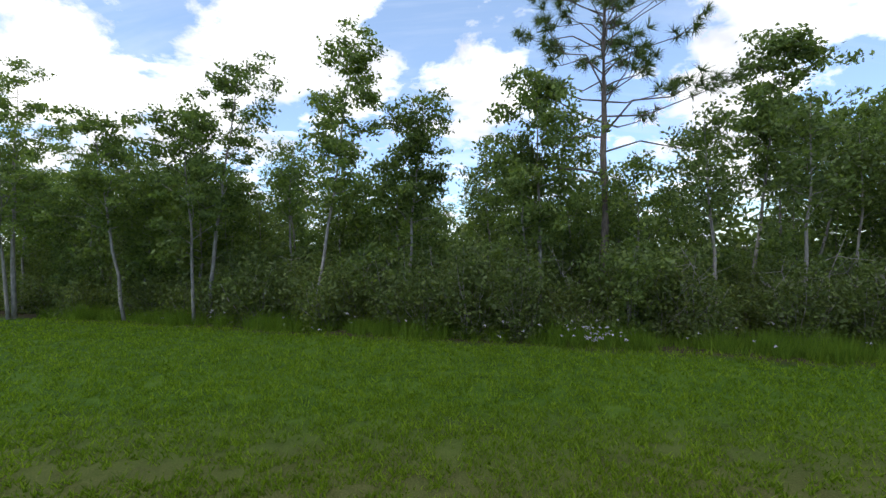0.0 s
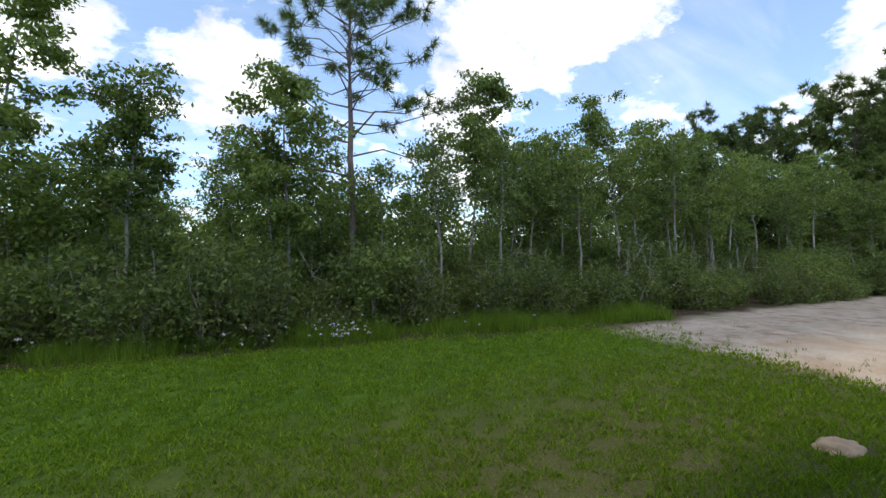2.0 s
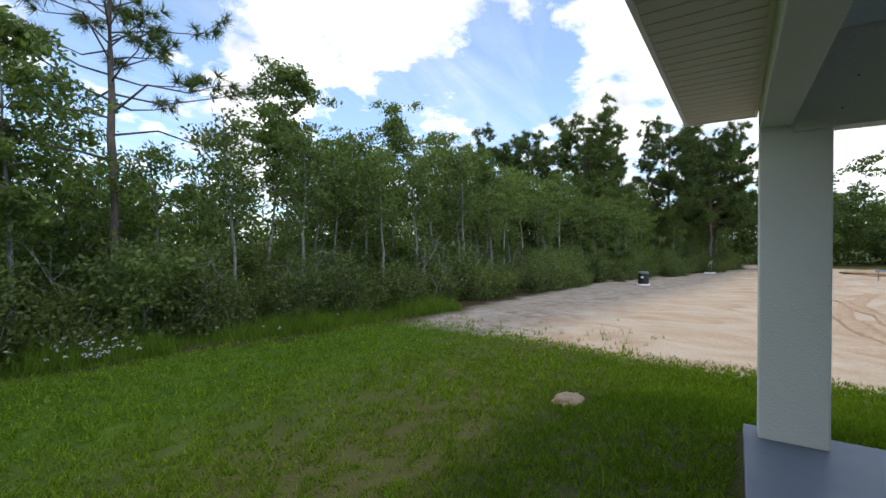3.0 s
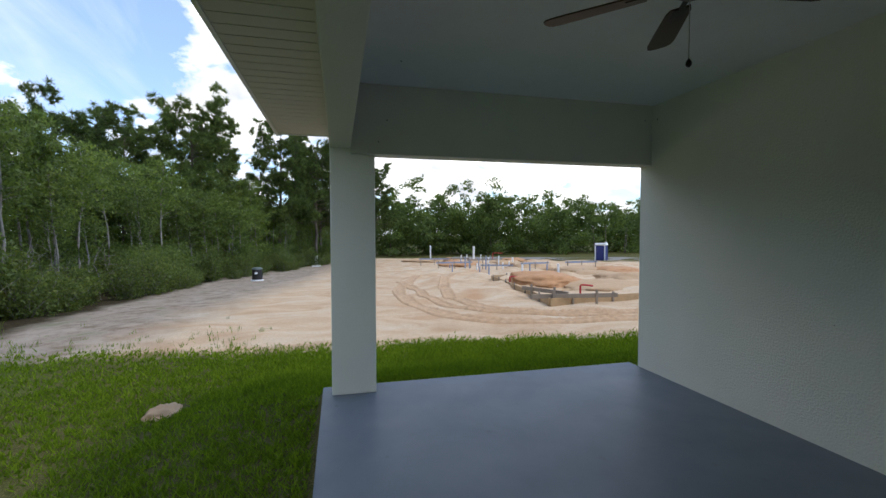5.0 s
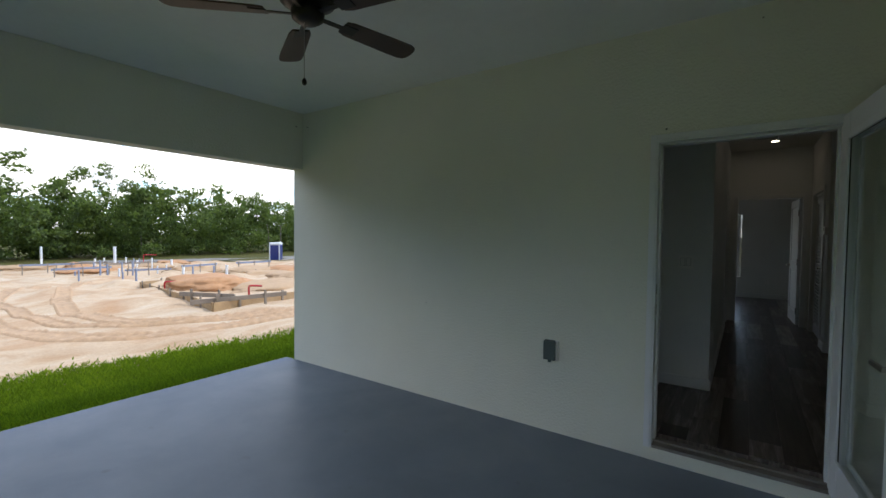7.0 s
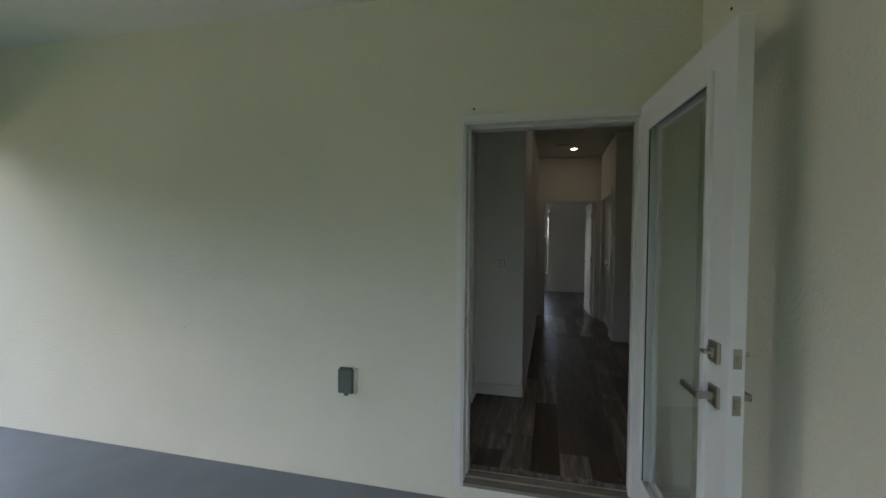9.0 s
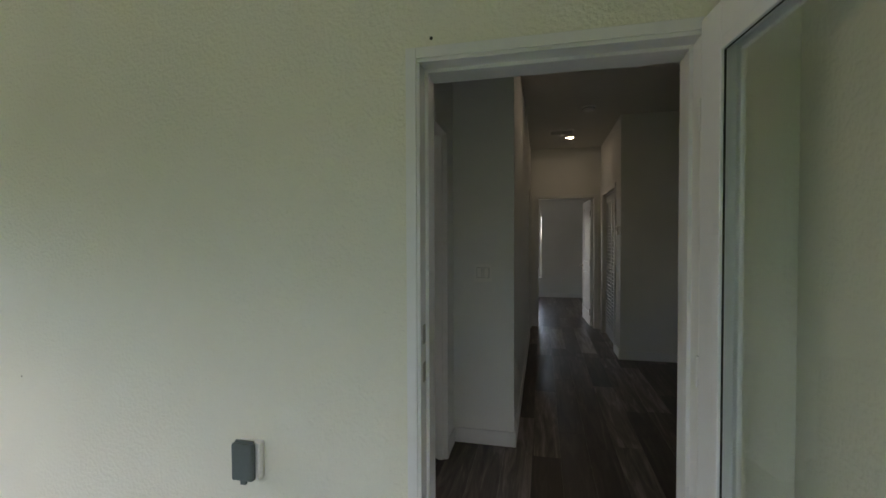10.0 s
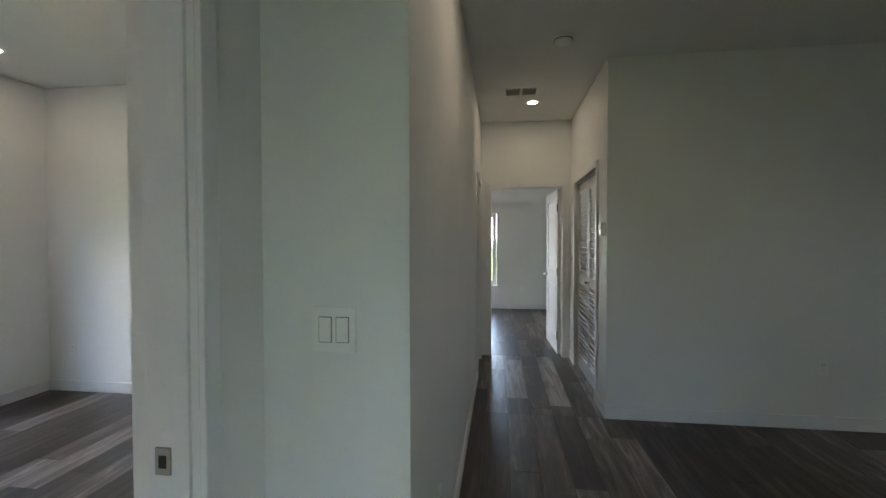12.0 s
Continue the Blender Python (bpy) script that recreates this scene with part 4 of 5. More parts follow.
# ---- plants ----
def flat_mesh(name, verts, faces, mat):
    me = bpy.data.meshes.new(name)
    n, k = len(faces), faces.shape[1]
    me.vertices.add(len(verts))
    me.vertices.foreach_set("co", np.ascontiguousarray(verts, dtype=np.float32).ravel())
    me.loops.add(n * k)
    me.loops.foreach_set("vertex_index", np.ascontiguousarray(faces, dtype=np.int32).ravel())
    me.polygons.add(n)
    me.polygons.foreach_set("loop_start", np.arange(0, n * k, k, dtype=np.int32))
    me.polygons.foreach_set("loop_total", np.full(n, k, dtype=np.int32))
    me.update(calc_edges=True)
    me.validate()
    me.materials.append(mat)
    return me


def units(rng, n):
    v = rng.normal(size=(n, 3))
    return v / np.linalg.norm(v, axis=1, keepdims=True)


def leaf_cloud(rng, centres, per, spread, size, flatness=0.55):
    """Folded diamond leaves round each centre: vertices and quads."""
    c = np.repeat(centres, per, axis=0)
    n = len(c)
    c = c + rng.normal(size=(n, 3)) * spread * np.array([1, 1, flatness])
    u = units(rng, n)
    u[:, 2] -= 0.25
    u /= np.linalg.norm(u, axis=1, keepdims=True)
    w = np.cross(u, units(rng, n))
    w /= np.linalg.norm(w, axis=1, keepdims=True) + 1e-9
    k = np.cross(u, w)
    s = size * rng.uniform(0.6, 1.35, size=(n, 1))
    v = np.stack([c - u * s * 0.5, c + w * s * 0.24 + k * s * 0.07, c + u * s * 0.5, c - w * s * 0.24 + k * s * 0.06], 1).reshape(-1, 3)
    return v, np.arange(4 * n).reshape(-1, 4)


def needle_cloud(rng, centres, ways, per, length, width=0.012):
    """Tufts of long thin needles, fanned about the twig's way."""
    n = len(centres) * per
    c, a = np.repeat(centres, per, axis=0), np.repeat(ways, per, axis=0)
    u = a * 0.75 + units(rng, n)
    u /= np.linalg.norm(u, axis=1, keepdims=True)
    w = np.cross(u, units(rng, n))
    w /= np.linalg.norm(w, axis=1, keepdims=True) + 1e-9
    s = length * rng.uniform(0.7, 1.15, size=(n, 1))
    v = np.stack([c - w * width, c + w * width, c + u * s + np.array([0, 0, -0.02])], 1).reshape(-1, 3)
    return v, np.arange(3 * n).reshape(-1, 3)


def sway(rng, a, b, n, amount):
    """A wandering line from a to b."""
    a, b = np.array(a, float), np.array(b, float)
    t = np.linspace(0, 1, n)[:, None]
    p = a + (b - a) * t
    drift = np.cumsum(rng.normal(size=(n, 3)) * amount, axis=0)
    drift -= drift[0] + (drift[-1] - drift[0]) * t
    return p + drift * np.array([1, 1, 0.3])


def broad_tree(name, seed, top, crown_from, spread, leaves, r=0.06, limbs=16, leaf=0.15, clump=0.15, bark=None, foliage=None, stems=1, label="", group=""):
    """A slender broad-leaved tree. top: where its tip lies above its foot."""
    rng = np.random.default_rng(seed)
    root = thing(name, (0, 0, 0), label or "slender broad-leaved tree with a pale trunk at the wood's edge", "tree", group)
    bm, tips = bmesh.new(), []
    for s in range(stems):
        off = rng.normal(size=3) * (0.25 if s else 0) * np.array([1, 1, 0])
        end = np.array(top) * (1 if s == 0 else rng.uniform(0.65, 0.9)) + off * 3
        line = sway(rng, off + np.array([0, 0, -0.15]), end, 9, 0.05)
        rad = np.linspace(r * (1 if s == 0 else 0.75), 0.010, 9)
        tube(bm, [tuple(p) for p in line], list(rad), 7)
        for i in range(limbs):
            t = crown_from + (0.98 - crown_from) * ((i + rng.random()) / limbs)
            k = t * 8
            j = min(int(k), 7)
            base = line[j] + (line[j + 1] - line[j]) * (k - j)
            ang = i * 2.4 + rng.random() * 1.5
            full = 1 - abs((t - crown_from) / (1 - crown_from) - 0.35) * 0.9
            ln = spread * max(0.25, full) * rng.uniform(0.55, 1.15)
            end = base + np.array([math.cos(ang) * ln, math.sin(ang) * ln, ln * rng.uniform(0.25, 0.95)])
            lim = sway(rng, base, end, 5, 0.04)
            lr = max(0.006, rad[j] * 0.42)
            tube(bm, [tuple(p) for p in lim], list(np.linspace(lr, 0.004, 5)), 5, cap=False)
            for q in (2, 3, 4):
                for _ in range(2):
                    e = lim[q] + rng.normal(size=3) * 0.26 * np.array([1, 1, 0.7])
                    tips.append(e)
                    if rng.random() < 0.5:
                        tube(bm, [tuple(lim[q]), tuple(e)], [0.004, 0.002], 4, cap=False)
        tips.append(line[-1])
    part("trunk", bm, bark or BARK, root, smooth=True)
    tips = np.array(tips)
    v, f = leaf_cloud(rng, tips, max(1, leaves // len(tips)), clump, leaf)
    ob = new("crown", flat_mesh("crown", v, f, foliage or LEAF))
    ob.parent = root
    return root


def pine_tree(name, seed, top, crown_from, spread, limbs, per, r=0.13, length=0.24, tufts=9, label="", group="", width=0.012, power=1.0, reach=0.42):
    rng = np.random.default_rng(seed)
    root = thing(name, (0, 0, 0), label or "tall pine with open limbs and tufted needles", "tree", group)
    bm, tips, ways = bmesh.new(), [], []
    line = sway(rng, (0, 0, -0.15), top, 12, 0.035)
    rad = np.linspace(r, 0.018, 12)
    tube(bm, [tuple(p) for p in line], list(rad), 9)
    for i in range(limbs):
        t = crown_from + (0.99 - crown_from) * ((i + rng.random()) / limbs) ** power * rng.uniform(0.9, 1.0)
        k = t * 11
        j = min(int(k), 10)
        base = line[j] + (line[j + 1] - line[j]) * (k - j)
        ang = i * 2.4 + rng.random() * 0.9
        rel = (t - crown_from) / (1 - crown_from)
        ln = spread * (1.0 - 0.45 * rel) * rng.choice([0.45, 0.75, 1.0]) * rng.uniform(0.8, 1.15)
        out = np.array([math.cos(ang), math.sin(ang), 0])
        p0, p1, p2, p3 = base, base + out * ln * 0.35 + np.array([0, 0, (rng.uniform(-0.12, 0.2) + 0.25 * rel) * ln]), base + out * ln * 0.75 + np.array([0, 0, 0.02 * ln + 0.45 * rel * ln]), base + out * ln + np.array([0, 0, (0.16 + 0.75 * rel) * ln * rng.uniform(0.5, 1.4)])
        lim = [p0, p1 + rng.normal(size=3) * 0.05, p2 + rng.normal(size=3) * 0.07, p3]
        lr = max(0.010, rad[j] * 0.36)
        tube(bm, [tuple(p) for p in lim], [lr, lr * 0.75, lr * 0.5, 0.006], 6, cap=False)
        n = max(5, int(tufts * ln / spread))
        for q in range(n):
            s = 0.55 + 0.45 * (q + rng.random()) / n
            kk = s * 3
            jj = min(int(kk), 2)
            b = lim[jj] + (lim[jj + 1] - lim[jj]) * (kk - jj)
            side = np.array([-out[1], out[0], 0]) * rng.choice([-1, 1])
            w = out * 0.6 + side * rng.uniform(0.2, 1.0) + np.array([0, 0, rng.uniform(0.1, 0.7)])
            w /= np.linalg.norm(w)
            e = b + w * rng.uniform(0.12, reach)
            tube(bm, [tuple(b), tuple(e)], [0.006, 0.004], 4, cap=False)
            tips.append(e)
            ways.append(w)
        tips.append(lim[3])
        ways.append(out)
    tips.append(line[-1])
    ways.append(np.array([0, 0, 1.0]))
    part("trunk", bm, PINEBARK, root, smooth=True)
    v, f = needle_cloud(rng, np.array(tips), np.array(ways), per, length, width)
    ob = new("crown", flat_mesh("crown", v, f, NEEDLE))
    ob.parent = root
    return root


def shrub(name, seed, h, w, leaves, leaf=0.09, foliage=None, twigs=16, label=""):
    rng = np.random.default_rng(seed)
    root = thing(name, (0, 0, 0), label or "dense green shrub of the undergrowth", "shrub", "undergrowth shrubs")
    bm, tips = bmesh.new(), []
    for i in range(twigs):
        a = rng.random() * 6.28
        lean = w * 0.5 * math.sqrt(rng.random())
        top = np.array([math.cos(a) * lean, math.sin(a) * lean, h * rng.uniform(0.5, 1.05) * (1 - 0.35 * (lean / (w * 0.5)) ** 2)])
        line = sway(rng, (math.cos(a) * 0.1, math.sin(a) * 0.1, -0.1), top, 6, 0.06)
        tube(bm, [tuple(p) for p in line], list(np.linspace(0.016, 0.003, 6)), 4, cap=False)
        for q in (1, 2, 3, 4, 5, 5):
            tips.append(line[q] + rng.normal(size=3) * 0.14)
            tips.append(line[q] + rng.normal(size=3) * 0.20)
    part("branchwork", bm, TWIG, root)
    tips = np.array(tips)
    tips[:, 2] = np.maximum(tips[:, 2], 0.06)
    v, f = leaf_cloud(rng, tips, max(1, leaves // len(tips)), 0.15, leaf)
    v[:, 2] = np.maximum(v[:, 2], 0.0)
    ob = new("foliage", flat_mesh("foliage", v, f, foliage or BUSH))
    ob.parent = root
    return root


def put(ob, x, y, rz=0.0, s=1.0, sink=0.0):
    ob.matrix_basis = Matrix.Translation((x, y, gz(x, y) - sink)) @ Matrix.Rotation(radians(rz), 4, "Z") @ Matrix.Scale(s, 4)
    return ob


def again(ob, x, y, rz, s):
    keep = ob.scale.copy()
    ob.scale = (1, 1, 1)
    c = copy_thing(ob, Matrix.Translation((x, y, gz(x, y))) @ Matrix.Rotation(radians(rz), 4, "Z") @ Matrix.Scale(s, 4))
    ob.scale = keep
    return c


def build_edge_trees():
    """The trees that stand out along the edge of the wood: foot, tip, look."""
    rows = [  # x, y, tip x, tip y, tip z, crown from, spread, leaves, radius, stems
        (3.5, -12.0, 2.4, -12.3, 7.2, 0.42, 1.05, 3600, 0.055, 1),
        (1.1, -12.4, 0.4, -12.5, 5.5, 0.45, 0.95, 3600, 0.055, 1),
        (-2.6, -10.9, -2.5, -10.9, 5.7, 0.42, 1.15, 5000, 0.065, 2),
        (-8.2, -11.7, -9.0, -11.3, 6.7, 0.58, 1.05, 3600, 0.060, 1),
        (-9.1, -11.7, -9.2, -11.6, 5.0, 0.62, 0.75, 1900, 0.055, 1),
        (-9.3, -11.1, -9.9, -10.8, 4.4, 0.62, 0.6, 1600, 0.045, 1),
        (-12.3, -12.3, -12.1, -12.5, 5.4, 0.45, 0.9, 3000, 0.055, 1),
        (-13.5, -11.1, -13.4, -11.1, 6.5, 0.42, 1.1, 4200, 0.065, 1),
        (-16.1, -10.9, -16.2, -10.8, 6.1, 0.50, 1.0, 3000, 0.060, 1),
        (-18.0, -9.7, -17.9, -10.0, 5.5, 0.50, 1.0, 3000, 0.060, 1),
        (7.0, -13.1, 6.2, -13.4, 7.0, 0.40, 1.6, 5600, 0.070, 2),
        (10.0, -13.6, 10.6, -13.2, 5.4, 0.45, 1.1, 3600, 0.060, 1),
        (14.2, -14.2, 14.2, -14.4, 7.2, 0.35, 1.7, 5200, 0.080, 2),
        (-21.2, -11.9, -21.1, -12.2, 6.3, 0.45, 1.2, 3400, 0.065, 1)]
    for i, (x, y, tx, ty, tz, cf, sp, n, r, st) in enumerate(rows):
        put(broad_tree("tree", 40 + i, (tx - x, ty - y, tz - gz(x, y)), cf, sp, int(n * 2.3), r, limbs=20 if st == 1 else 15, stems=st, leaf=0.125, clump=0.135,
                       group="edge trees"), x, y)
    put(pine_tree("pine_tree", 7, (-0.25, 0.05, 10.4), 0.40, 3.1, 70, 46, 0.14, 0.31, 11, width=0.010, power=0.55, label="tall open pine with long bare limbs and tufted needles"), -4.45, -11.9, 20)
    big = pine_tree("pine_tree", 9, (0.3, 0.0, 11.2), 0.34, 3.0, 64, 34, 0.17, 0.42, 34, label="tall full pine far along the wood's edge", group="far pines", width=0.028, reach=1.0)
    put(big, -33.2, -9.3)
    for x, y, rz, s in ((-40.2, -4.7, 70, 1.02), (-42.5, -1.7, 150, 0.98), (-27.4, -13.2, 220, 0.82), (-37.5, -9.0, 310, 0.9), (-46.0, -1.5, 30, 1.0), (-30.4, -12.4, 120, 0.85), (-48, 4.0, 200, 0.9)):
        again(big, x, y, rz, s)


def build_wood():
    rng = random.Random(11)
    kinds = [broad_tree("tree", 80 + i, (rng.uniform(-0.5, 0.5), rng.uniform(-0.4, 0.4), h), cf, sp, n, 0.06, limbs=16, leaf=lf, clump=0.2, foliage=LEAF2 if i % 2 else LEAF,
                        label="leafy tree standing within the wood", group="wood trees")
             for i, (h, cf, sp, n, lf) in enumerate(((5.4, 0.30, 1.2, 3500, 0.15), (6.0, 0.36, 1.1, 3300, 0.15), (5.0, 0.25, 1.4, 3700, 0.155), (5.8, 0.5, 0.9, 2600, 0.135), (6.4, 0.55, 0.9, 2600, 0.135)))]
    spots = []
    for _ in range(3000):
        x = rng.uniform(-50, 24)
        depth = rng.uniform(3.0 if x > -6 else 4.6 if x > -24 else 2.0, 14)
        y = edge_y(x) - depth
        gap = 1.15 if depth < 5 else 1.7
        if all((x - a) ** 2 + (y - b) ** 2 > gap * gap for a, b, _ in spots):
            spots.append((x, y, depth))
        if len(spots) >= 140:
            break
    spots = [p for n, p in enumerate(spots) if n < 5 or not (-25 < p[0] < -6) or rng.random() > 0.20]
    for i, (x, y, depth) in enumerate(spots):
        k = rng.choice((0, 1, 2, 3, 4)) if x > -11 else rng.choice((1, 3, 4, 2, 0))
        s = rng.uniform(0.72, 1.0) * (0.8 if depth < 3 else 1.0) * (1.12 if x < -22 else 1.0)
        if i < 5:
            put(kinds[i], x, y, rng.uniform(0, 360), s)
        else:
            again(kinds[k], x, y, rng.uniform(0, 360), s)
    for k in range(24):
        x = -7.0 - 1.15 * k + rng.uniform(-0.5, 0.5)
        again(kinds[rng.choice((3, 4))], x, edge_y(x) - rng.uniform(1.8, 4.4), rng.uniform(0, 360), rng.uniform(0.72, 0.98))
    for k in range(13):
        x = 8.5 + 0.95 * k + rng.uniform(-0.4, 0.4)
        again(kinds[rng.choice((0, 1, 2))], x, edge_y(x) - rng.uniform(0.6, 4.5), rng.uniform(0, 360), rng.uniform(0.8, 1.05))
    bushes = [shrub("shrub", 120 + i, h, w, n, lf, f) for i, (h, w, n, lf, f) in enumerate(((1.5, 1.7, 3000, 0.10, BUSH), (1.9, 1.6, 3000, 0.105, BUSH), (2.5, 1.8, 2800, 0.125, LEAF2), (1.2, 1.5, 2600, 0.09, BUSH), (2.9, 1.7, 2600, 0.13, LEAF)))]
    i = 0
    x = -48.0
    while x < 22:
        for depth, choice in ((1.0, (0, 3, 3, 1)), (1.8, (0, 1, 2)), (2.9, (1, 2, 0)), (4.4, (4, 2, 2)), (6.2, (4, 2, 4))):
            px, py = x + rng.uniform(-0.5, 0.5), edge_y(x) - depth + rng.uniform(-0.5, 0.45)
            s = rng.uniform(0.7, 1.15) * (1.12 if x > -1 and depth < 4 else 1.0) * (0.9 if x < -7 and depth < 4 else 0.95 if depth > 4 and x < -5 else 1.3 if depth > 4 else 1.0)
            if i < 5:
                put(bushes[i], px, py, rng.uniform(0, 360), s)
            else:
                again(bushes[rng.choice(choice)], px, py, rng.uniform(0, 360), s)
            i += 1
        x += 1.15 if x > -12 else 1.5


def build_far_wood():
    """The distant line of trees past the building lot, too many to count."""
    rng = np.random.default_rng(5)
    cs = []
    for k in range(190):
        a = rng.uniform(0, 1)
        x, y = -62 - 22 * rng.random() + 20 * max(0, a - 0.6), -14 + 104 * a
        h = rng.uniform(6.8, 10.0) + (3.2 if rng.random() < 0.16 else 0)
        r = rng.uniform(1.6, 3.0)
        for _ in range(int(rng.integers(9, 15))):
            z = h * (0.04 + 0.92 * rng.random() ** 0.75)
            rr = r * (1.05 - 0.7 * (z / h) ** 2)
            ang, q = rng.uniform(0, 6.28), rr * math.sqrt(rng.random())
            c = np.array((x + math.cos(ang) * q, y + math.sin(ang) * q, gz(x, y) + z))
            ball = units(rng, 14) * rng.uniform(0.5, 1.0, (14, 1)) * rng.uniform(0.6, 1.15) * np.array((1.15, 1.15, 0.7))
            cs.extend((c + ball).tolist())
    fill = []
    for k in range(3000):
        x, y = -68 - 12 * rng.random(), -16 + 108 * rng.random()
        fill.append((x, y, gz(x, y) + rng.uniform(0.1, 6.8 + 1.2 * math.sin(y * 0.7) + 0.8 * math.sin(y * 1.9))))
    far = leaf_cloud(rng, np.array(fill), 16, 0.7, 0.5)
    v, f = leaf_cloud(rng, np.array(cs), 6, 0.24, 0.42)
    v, f = np.concatenate([v, far[0]]), np.concatenate([f, far[1] + len(v)])
    tagged(new("far_wood", flat_mesh("far_wood", v, f, LEAF2)), "distant dark green wood behind the lot", "wood", kind="stuff")
    bm = bmesh.new()
    for k in range(7):
        x, y = -60 - 6 * rng.random(), -10 + 88 * rng.random()
        z = gz(x, y)
        tube(bm, [(x, y, z - 0.3), (x + rng.normal() * 0.3, y + rng.normal() * 0.3, z + 4.5)], [0.10, 0.05], 5, cap=False)
    solid("far_trunks", bm, PINEBARK, "distant tree trunks in the wood behind the lot", "tree trunks", "stuff")
    # deep undergrowth that closes the near wood
    cs = []
    for k in range(3400):
        x = rng.uniform(-52, 28)
        y = edge_y(x) - rng.uniform(7, 16)
        cs.append((x, y, gz(x, y) + rng.uniform(0.1, 3.7)))
    v, f = leaf_cloud(rng, np.array(cs), 13, 0.6, 0.32)
    tagged(new("deep_undergrowth", flat_mesh("deep_undergrowth", v, f, LEAF2)), "dark leafy undergrowth deep in the wood", "undergrowth", kind="stuff")


def build_grass():
    rng = np.random.default_rng(3)
    m = 72000
    r = 1.1 + 19.0 * rng.random(m) ** 2.3
    a = rng.uniform(radians(140), radians(346), m)
    cx, cy = -0.6 + r * np.cos(a), 0.1 + r * np.sin(a)
    tall = rng.uniform(0.55, 1.45, m)
    per = 6
    x, y = np.repeat(cx, per), np.repeat(cy, per)
    r, tall = np.repeat(r, per), np.repeat(tall, per)
    n = m * per
    x, y = x + rng.normal(size=n) * (0.012 + 0.006 * r), y + rng.normal(size=n) * (0.012 + 0.006 * r)
    worn = np.zeros(n, bool)
    for k in range(44):
        px, py = rng.uniform(-4.5, 3.2), rng.uniform(-4.4, -1.6)
        for _ in range(5):
            qx, qy, q = px + rng.normal() * 0.15, py + rng.normal() * 0.08, rng.uniform(0.05, 0.14)
            worn |= (x - qx) ** 2 + (y - qy) ** 2 * 1.6 < q * q
    # the strip beside the slab, thick and lush
    m2 = 18000
    ex, ey2 = np.repeat(rng.normal(-6.3, 1.3, m2), per), np.repeat(rng.normal(2.4, 2.3, m2), per)
    ex, ey2 = ex + rng.normal(size=len(ex)) * 0.03, ey2 + rng.normal(size=len(ex)) * 0.03
    x, y = np.concatenate([x, ex]), np.concatenate([y, ey2])
    r = np.concatenate([r, np.hypot(ex + 0.6, ey2 - 0.1)])
    tall = np.concatenate([tall, np.repeat(rng.uniform(0.55, 1.45, m2), per)])
    n = len(x)
    worn = np.concatenate([worn, np.zeros(len(ex), bool)])
    ragged = rng.normal(size=n) * 0.25
    sx = np.where(y < 0, -7.65 + 0.2 * y, -7.65 + 0.09 * y)
    ey = np.interp(x, [-70, -45, -27, -9.5, 0, 16, 40], [8, 0.5, -5.6, -7.0, -9.9, -15.5, -24])
    keep = ((y < 0.14) | (x < -4.79)) & (x > sx + ragged - 0.2) & (y > ey + ragged * 0.35 - 0.1) & (x < 19) & (~worn | (rng.random(n) < 0.05))
    keep &= (x + 5.47) ** 2 + (y + 1.42) ** 2 > 0.045
    x, y, r, tall = x[keep], y[keep], r[keep], tall[keep]
    n = len(x)
    h = (0.044 + 0.0008 * r) * rng.uniform(0.6, 1.3, n) * tall
    w = (0.0034 + 0.0011 * r) * rng.uniform(0.7, 1.3, n)
    b = rng.uniform(0, 6.28, n)
    lean = rng.uniform(0.2, 1.2, n) * h
    la = rng.uniform(0, 6.28, n)
    z = ground_z(x, y) - 0.004
    v = np.stack([np.stack([x - np.cos(b) * w, y - np.sin(b) * w, z], 1), np.stack([x + np.cos(b) * w, y + np.sin(b) * w, z], 1),
                  np.stack([x + np.cos(la) * lean, y + np.sin(la) * lean, z + h], 1)], 1).reshape(-1, 3)
    tagged(new("lawn_grass", flat_mesh("lawn_grass", v, np.arange(3 * n).reshape(-1, 3), BLADEGRASS)), "short mown green lawn with thin brown patches", "grass", kind="stuff")
    # taller grass left uncut against the wood, and stray tufts on the sand
    xs, ys, hs = [], [], []
    for k in range(3200):
        tx = rng.uniform(-11.5, 14)
        lush = math.sin(tx * 1.7 + 0.6) + math.sin(tx * 4.3) * 0.7 + math.sin(tx * 9.1 + 2.0) * 0.5
        ty = edge_y(tx) + rng.uniform(-1.25, 0.05 + 0.16 * lush)
        if lush < -0.5 and rng.random() < 0.45:
            continue
        m = 14
        xs.append(tx + rng.normal(size=m) * 0.07), ys.append(ty + rng.normal(size=m) * 0.07)
        hs.append((0.36 + 0.09 * lush) * rng.uniform(0.5, 1.4) * rng.uniform(0.5, 1.1, m))
    for k in range(110):
        ty = rng.uniform(-6.5, -1)
        tx = sand_x(ty) - abs(rng.normal()) * 1.3
        m = 6
        xs.append(tx + rng.normal(size=m) * 0.04), ys.append(ty + rng.normal(size=m) * 0.04)
        hs.append(rng.uniform(0.05, 0.17) * rng.uniform(0.5, 1.1, m))
    x, y, h = np.concatenate(xs), np.concatenate(ys), np.concatenate(hs)
    n = len(x)
    b, la = rng.uniform(0, 6.28, n), rng.uniform(0, 6.28, n)
    w, lean = 0.007, rng.uniform(0.1, 0.55, n) * h
    z = ground_z(x, y) - 0.01
    v = np.stack([np.stack([x - np.cos(b) * w, y - np.sin(b) * w, z], 1), np.stack([x + np.cos(b) * w, y + np.sin(b) * w, z], 1),
                  np.stack([x + np.cos(la) * lean, y + np.sin(la) * lean, z + h], 1)], 1).reshape(-1, 3)
